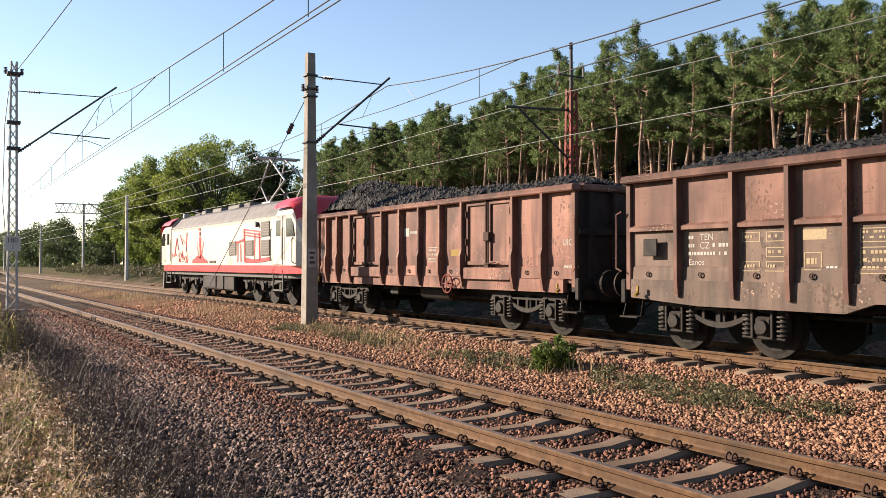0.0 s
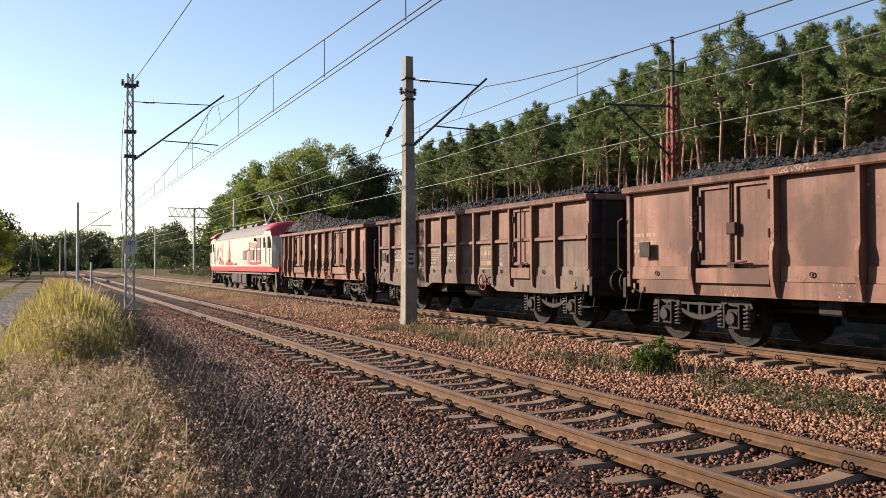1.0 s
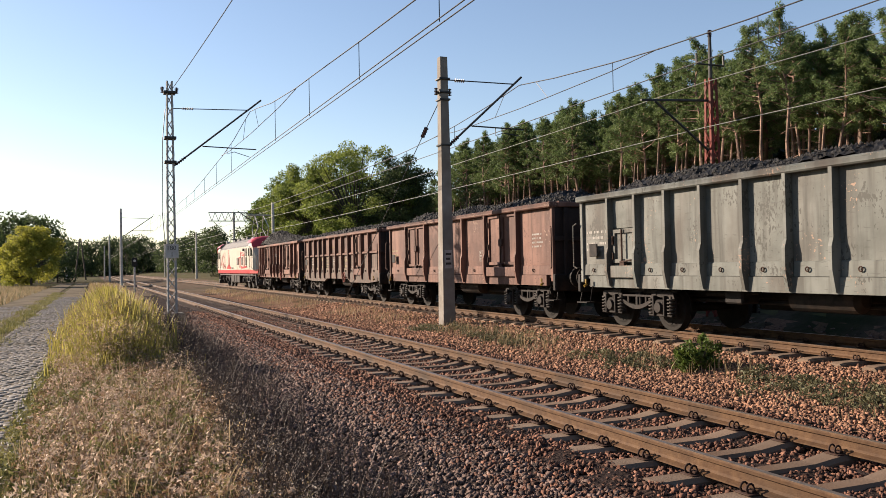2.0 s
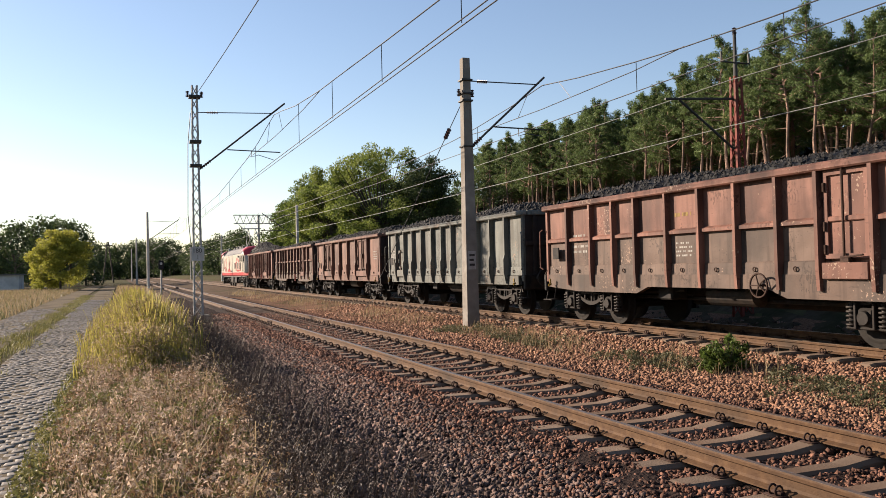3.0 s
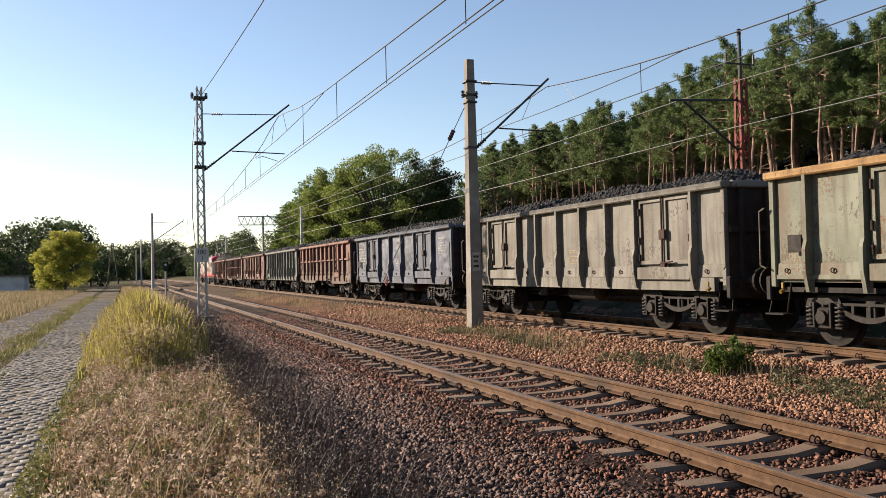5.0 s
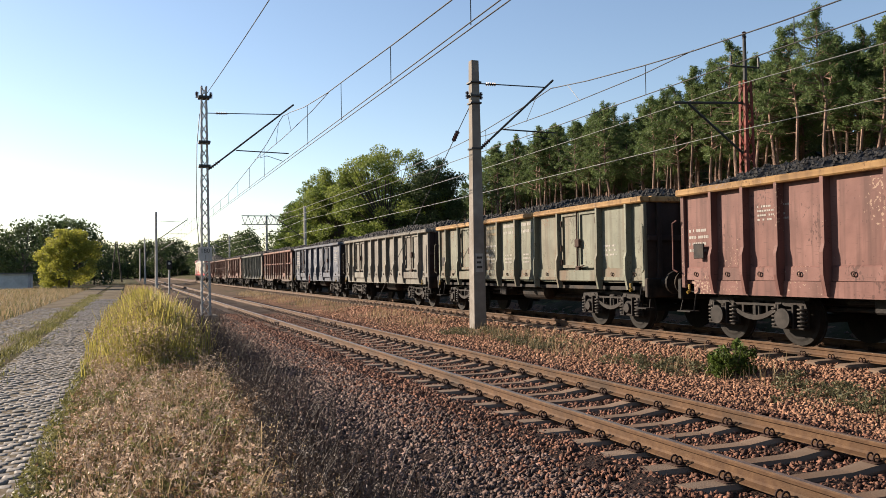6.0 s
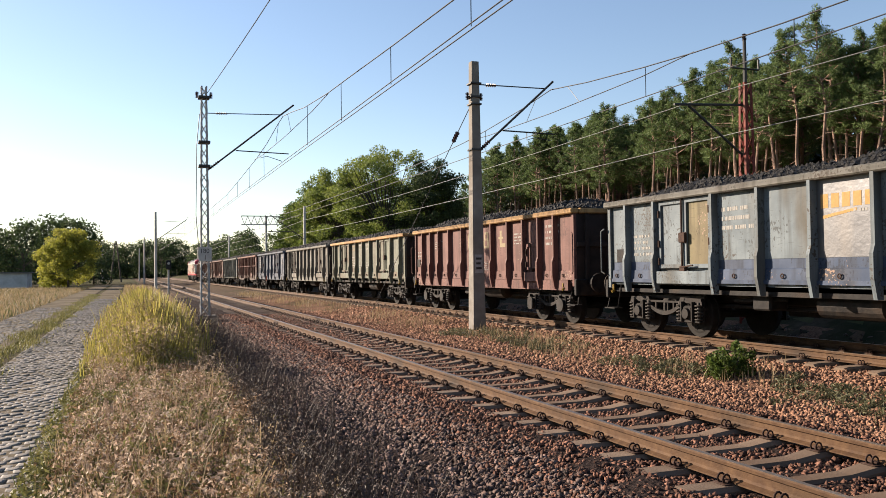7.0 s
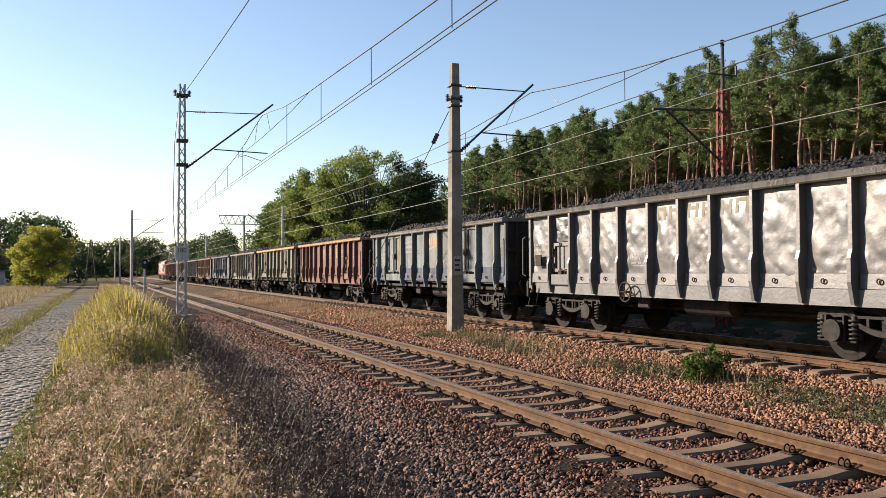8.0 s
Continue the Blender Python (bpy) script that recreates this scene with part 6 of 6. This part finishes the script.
# three crowns take the leaves coloured as lit, the fourth those coloured as shaded
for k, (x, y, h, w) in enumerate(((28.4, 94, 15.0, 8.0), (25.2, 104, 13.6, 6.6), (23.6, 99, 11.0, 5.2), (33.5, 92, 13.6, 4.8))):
    b = broadleaf(310 + k, h, w, leaf_bright if k < 3 else leaf_dark, "broad green tree with a rounded crown before the forest" if k < 3 else "tree between the green crown and the pines, shade put into its dark leaves", "broadleaf_tree", 34000, 0.125, 0.08, "broadleaf trees", 1.05)
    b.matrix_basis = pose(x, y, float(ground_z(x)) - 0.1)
darks = [broadleaf(400 + k, 13.0, 4.6, leaf_dark, "distant tree with shade put into its dark leaves", "far_tree", 2700, 0.32, 0.06, "distant trees", 1.35) for k in range(3)]
far_spots = []
for k in range(16):
    far_spots.append((-75 + 5.4 * k + tr.uniform(-2, 2) if k < 10 else -70 + 4 * k, 178 + tr.uniform(-12, 30), tr.uniform(0.7, 0.92)))
for k in range(44):
    far_spots.append((-60 + 3.4 * k + tr.uniform(-2, 2), 330 + tr.uniform(-20, 30), tr.uniform(0.8, 1.15)))
far_spots += [(-19, 142, 0.78), (-14.5, 138, 0.74), (-11, 146, 0.82), (-7.6, 150, 0.8), (-5.6, 158, 0.66), (-24, 146, 0.8)]
for k in range(12):
    far_spots.append((22 + tr.uniform(-3, 8), 175 + 13 * k, tr.uniform(0.6, 0.9)))
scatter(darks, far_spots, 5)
yellow = broadleaf(500, 7.2, 3.6, leaf_yellow, "rounded yellow-green bushy tree beside the lane", "bushy_tree", 20000, 0.12, 0.06, "bushy trees", 1.5)
yellow.matrix_basis = pose(-6.6, 108, -0.3)

# shrubs under the pines and a low far thicket
under = []
urad = []
for k in range(240):
    y = tr.uniform(-30, 190)
    under.append((tr.uniform(37, 66), y, float(ground_z(40)) + tr.uniform(0, 1.3)))
    urad.append(tr.uniform(0.6, 1.7))
v, f = leaf_cloud(under, urad, 20000, 0.2, 21, 0.8)
tagged(new("undergrowth", bulk("undergrowth", v, f, leaf_green)), "green undergrowth beneath the pines", "undergrowth", kind="stuff")
# leaf mass added behind the pines, its colour standing in for the inner shade
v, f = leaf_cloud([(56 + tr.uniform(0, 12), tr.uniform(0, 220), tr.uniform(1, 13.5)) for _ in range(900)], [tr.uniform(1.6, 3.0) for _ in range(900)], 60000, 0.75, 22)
tagged(new("forest_depth", bulk("forest_depth", v, f, shade_fill)), "near-black leaf mass standing in for the shade inside the forest", "forest", kind="stuff")
v, f = leaf_cloud([(tr.uniform(-120, 160), tr.uniform(360, 420), tr.uniform(0, 9)) for _ in range(300)], [tr.uniform(2.5, 5) for _ in range(300)], 30000, 1.1, 23)
tagged(new("far_wood", bulk("far_wood", v, f, leaf_dark)), "hazy dark wood closing the horizon", "forest", kind="stuff")


# ---- grasses ----
def blades(name, x, y, height, mat, label, wide=0.006, lean=0.35, seed=1, heads=0.0):
    """Bent blades of three faces each, some with a seed head."""
    r = np.random.default_rng(seed)
    n = len(x)
    z = ground_z(x)
    h = height * r.uniform(0.55, 1.25, n)
    a = r.uniform(0, 6.283, n)
    dx, dy = np.cos(a), np.sin(a)
    tilt = lean * r.random(n)
    px, py = -dy * wide, dx * wide
    base = np.stack([x, y, z - 0.02], -1)
    side = np.stack([px, py, np.zeros(n)], -1)
    up = lambda k, t: base + np.stack([dx * tilt * t * h, dy * tilt * t * h, k * h], -1)
    p1, p2 = up(0.55, 0.35), up(1.0, 1.0)
    fat = 1 + heads * 3
    v = np.stack([base - side, base + side, p1 - side * 0.8, p1 + side * 0.8, p2 - side * 0.3 * fat, p2 + side * 0.3 * fat], 1).reshape(-1, 3)
    k = np.arange(n)[:, None] * 6
    f = np.concatenate([k + np.array([0, 1, 3, 2]), k + np.array([2, 3, 5, 4])])
    return tagged(new(name, bulk(name, v, f, mat)), label, "grass", kind="stuff")


def seed_heads(name, x, y, z, size, mat, label, seed=1):
    r = np.random.default_rng(seed)
    n = len(x)
    v, f = leaf_cloud(np.stack([x, y, z], -1), np.full(n, size), n * 5, size * 0.35, seed)
    return tagged(new(name, bulk(name, v, f, mat)), label, "weeds", kind="stuff")


def area(n, x0, x1, y0, y1, power=1.8, seed=1):
    r = np.random.default_rng(seed)
    return r.uniform(x0, x1, n), y0 + (y1 - y0) * r.random(n) ** power


r_edge = np.random.default_rng(77)


def clump(x, y, scale, seed):
    """Uneven growth: about 0.45 where it is thin, 1.5 where it is rank."""
    return np.array([0.95 + 1.1 * noise.noise((a * scale, b * scale, seed)) for a, b in zip(x, y)])


def verge(n, x0, y1, power, seed, patch=None):
    """Places on the verge, whose edge towards the ballast drifts outwards with distance."""
    x, y = area(n, x0, 2.6, 3.0, y1, power, seed)
    ragged = r_edge.normal(0, 0.1, len(x)) + 0.35 * (clump(0 * y, y, 1.1, 3) - 0.95)
    keep = x < 1.13 + 0.042 * (y - 6) + ragged
    if patch is not None:
        keep &= np.array([noise.noise((p * 1.0, q * 0.55, patch)) > 0.0 or p < -0.5 for p, q in zip(x, y)])
    return x[keep], y[keep]


def tufts(name, x, y, z0, z1, radius, per, size, mat, label, seed):
    """Small leafy or seedy tufts standing over the ground."""
    r = np.random.default_rng(seed)
    v, f = leaf_cloud(np.stack([x, y, ground_z(x) + r.uniform(z0, z1, len(x))], -1), np.full(len(x), radius), len(x) * per, size, seed, 1.2, 0.6)
    tagged(new(name, bulk(name, v, f, mat)), label, "weeds", kind="stuff")


def herbs(name, x, y, tall, wide, per, size, mat, label, seed, thin=0.7):
    """Low bushy herbs: each a small dome of leaves or flower heads on the ground."""
    r = np.random.default_rng(seed)
    n = len(x)
    k = np.repeat(np.arange(n), per)
    up = r.random(len(k)) ** 0.6
    reach = wide * r.uniform(0.6, 1.4, n)[k] * np.sqrt(np.clip(1.15 - up, 0, 1)) * np.sqrt(r.random(len(k)))
    a = r.uniform(0, 6.283, len(k))
    h = (tall * r.uniform(0.5, 1.3, n))[k]
    c = np.stack([x[k] + reach * np.cos(a), y[k] + reach * np.sin(a), ground_z(x[k]) + h * up], -1)
    v, f = leaf_cloud(c, np.full(len(c), 0.02), len(c), size, seed, 1.0, thin)
    tagged(new(name, bulk(name, v, f, mat)), label, "weeds", kind="stuff")


x, y = verge(15000, -0.65, 45, 1.9, 31)
blades("dry_grass", x, y, 0.19 * clump(x, y, 2.3, 1), grass_dry, "dry straw-coloured grass on the verge", 0.0045, 0.8, 32)
x, y = verge(10000, -0.5, 40, 1.7, 33)
blades("faded_weeds", x, y, 0.24 * clump(x, y, 2.8, 2), grass_pink, "faded pinkish weeds on the verge", 0.004, 0.7, 34)
x, y = verge(6500, -0.6, 40, 1.7, 55)
herbs("pink_herbs", x, y, 0.24 * np.clip(clump(x, y, 2.2, 2), 0.4, 1.4), 0.10, 22, 0.017, flower_pale, "low herbs with pale pinkish dry flower heads", 35)
x, y = verge(5500, -0.6, 40, 1.7, 56)
herbs("russet_herbs", x, y, 0.20 * np.clip(clump(x, y, 2.0, 6), 0.4, 1.4), 0.10, 22, 0.018, herb_russet, "low russet drying herbs on the verge", 57)
x, y = verge(8500, -0.8, 40, 1.6, 58)
herbs("green_herbs", x, y, 0.15 * np.clip(clump(x, y, 1.7, 9), 0.4, 1.4), 0.11, 24, 0.022, weed_leaves, "low leafy green herbs on the verge", 59)
x, y = verge(9000, -0.85, 40, 1.6, 36, 7)
blades("green_grass", x, y, 0.18 * clump(x, y, 3.1, 4), grass_green, "green tufts among the dry grass", 0.005, 0.8, 37)
x, y = verge(700, -0.4, 34, 1.5, 60)
blades("dry_stalks", x, y, 0.4 + 0 * x, grass_dry, "single tall dry stalks over the verge", 0.004, 0.6, 61, 1.0)
tufts("stalk_heads", x, y, 0.28, 0.46, 0.04, 10, 0.012, grass_dry, "feathery heads of the tall dry stalks", 62)
x, y = area(9000, -0.6, 1.2, -6, 3.2, 1.0, 63)
blades("dry_grass", x, y, 0.18 * clump(x, y, 2.3, 1), grass_dry, "short dry grass on the trodden verge", 0.0045, 0.8, 64)
r = np.random.default_rng(38)
x, y = r.normal(0.34, 0.42, 13000), 14.2 + 20 * r.random(13000) ** 1.1
x = np.clip(x, -0.7, 1.75)
rank = np.clip(clump(x, y, 1.3, 12), 0.55, 1.3) * np.clip((y - 13.2) / 3, 0.4, 1)
blades("tall_grass", x, y, rank * (0.9 - 0.3 * np.abs(x - 0.4) - 0.006 * (y - 16)), grass_gold, "tall golden green grass beside the mast", 0.009, 0.45, 39, 0.5)
top = rank * (0.75 - 0.3 * np.abs(x - 0.4) - 0.006 * (y - 16)) + 0.25 * r.random(len(x))
seed_heads("tall_grass_heads", x[:6000], y[:6000], ground_z(x[:6000]) + top[:6000], 0.06, grass_dry, "pale golden seed heads of the tall grass", 52)
x, y = r.uniform(-0.3, 2.3, 7000), 34 + 66 * r.random(7000)
blades("tall_grass", x, y, 0.55 + 0 * x, grass_dry, "tall dry grass along the lane", 0.016, 0.45, 40)
y = 3.5 + 30 * r.random(6500) ** 1.5
x = 1.08 + 0.042 * (y - 6) + 0.45 * np.abs(r.normal(0, 1, 6500))
patchy = clump(x, y, 1.6, 8)
x, y = x[patchy > 0.85], y[patchy > 0.85]
y_weeds = y
y = 3.6 + 26 * r.random(620) ** 1.5
herbs("dead_bushy_weeds", 1.12 + 0.042 * (y - 6) + 0.13 * r.normal(0, 1, 620), y, 0.46 + 0 * y, 0.13, 44, 0.015, weed_dark, "dark dead bushy weeds along the ballast edge", 65, 0.5)
blades("dead_weeds", x, y_weeds, 0.34 + 0 * x, weed_dark, "dark dead weeds along the ballast edge", 0.004, 0.7, 41)
tufts("dead_weed_heads", x[:3500], y_weeds[:3500], 0.2, 0.4, 0.05, 7, 0.011, weed_dark, "dark dead seed heads along the ballast edge", 42)
y = 6 + 70 * r.random(11000) ** 1.5
x = -2.55 + 0.2 * np.sin(y * 0.9) + 0.22 * r.normal(0, 1, 11000)
blades("lane_grass", x, y, 0.11 + 0 * x, weed_leaves, "short green grass between the wheel tracks", 0.008, 0.9, 43)
x, y = r.uniform(-16, -4.4, 22000), 14 + 95 * r.random(22000) ** 1.3
blades("meadow_grass", x, y, 0.30 + 0 * x, grass_dry, "dry meadow grass beside the lane", 0.012, 0.8, 44)
x, y = r.uniform(-16, -4.4, 6000), 14 + 95 * r.random(6000) ** 1.3
blades("meadow_weeds", x, y, 0.30 + 0 * x, grass_green, "greenish weeds in the dry meadow", 0.012, 0.8, 45)
x, y = np.clip(r.normal(8.5, 0.5, 5200), 7.3, 9.7), 6 + 40 * r.random(5200) ** 1.2
keep = np.array([noise.noise((a * 0.5, b * 0.35, 4)) > 0.02 for a, b in zip(x, y)])
blades("track_weeds", x[keep], y[keep], 0.13 + 0 * x[keep], grass_olive, "low greyish green weeds between the tracks", 0.006, 0.9, 46)
x, y = np.clip(r.normal(8.6, 0.5, 4200), 7.4, 9.8), 8 + 60 * r.random(4200)
keep = np.array([noise.noise((a * 0.5, b * 0.3, 9)) > 0.0 for a, b in zip(x, y)])
blades("track_grass", x[keep], y[keep], 0.26 + 0 * x[keep], grass_dry, "dry grass tufts between the tracks", 0.006, 0.7, 47)

scrub = [(tr.uniform(14.9, 18.5), tr.uniform(-6, 120)) for _ in range(1100)]
v, f = leaf_cloud([(a, b, float(ground_z(a)) + tr.uniform(0.0, 0.45)) for a, b in scrub], [tr.uniform(0.2, 0.5) for _ in scrub], 30000, 0.09, 24)
tagged(new("trackside_scrub", bulk("trackside_scrub", v, f, grass_olive)), "low olive scrub on the bank behind the train", "scrub", kind="stuff")
low = [(8.45 + 0.28 * tr.gauss(0, 1), 5.5 + 16 * tr.random()) for _ in range(420)]
low = [(a, b) for a, b in low if noise.noise((a * 0.6, b * 0.45, 3)) > -0.12]
v, f = leaf_cloud([(a, b, float(ground_z(a)) + 0.05) for a, b in low], [tr.uniform(0.06, 0.16) for _ in low], 16000, 0.022, 25, 0.6)
tagged(new("creeping_weeds", bulk("creeping_weeds", v, f, grass_olive)), "creeping grey-green weeds between the tracks", "weeds", kind="stuff")

bush = thing("pine_seedling", "small dense green bush growing in the ballast", "bush", pose(8.6, 10.35, -0.2))
s = Shape()
c, q = [], []
br = random.Random(8)
for k in range(34):
    a, u = br.uniform(0, 6.283), br.random()
    p = (0.34 * math.cos(a) * math.sqrt(u), 0.34 * math.sin(a) * math.sqrt(u), br.uniform(0.05, 0.48) * (1.1 - u * 0.5))
    s.tube((0, 0, 0), p, 0.01, 0.004, 5, False)
    c.append(p)
    q.append(br.uniform(0.07, 0.13))
part("stem", s, bark_grey, bush)
v, f = leaf_cloud(c, q, 2600, 0.034, 5)
part("needles", bulk("needles", v, f, leaf_green), leaf_green, bush)

# the low white outbuilding across the meadow
shed = thing("white_building", "low white rendered building across the meadow", "building", pose(-15.7, 125, -0.3))
part("wall", Shape().box(-7, 3.3, -3, 3, 0, 2.1), white_wall, shed)
part("roof", Shape().prism([(-7.3, 2.1), (3.6, 2.1), (3.6, 2.25), (-7.3, 2.25)], "y", -3.3, 3.3), roof_grey, shed)


# ---- what moves ----
def motions():
    """The train runs along the far track; its wheels turn."""
    for ob, number in WAGONS + LOADS:
        walk(ob, [(t, pose(FAR_MID, centre(number, t), FAR_UP)) for t in TIMES])
    walk(LOCO, [(t, pose(FAR_MID, LOCO_AT + SPEED * t, FAR_UP)) for t in TIMES])
    steps = 8 * FPS
    for w, at, r in TURNING:
        walk(w, [(8.0 * k / steps, Matrix.Translation(at) @ Matrix.Rotation(-SPEED * 8.0 * k / steps / r, 4, "X")) for k in range(steps + 1)])


motions()
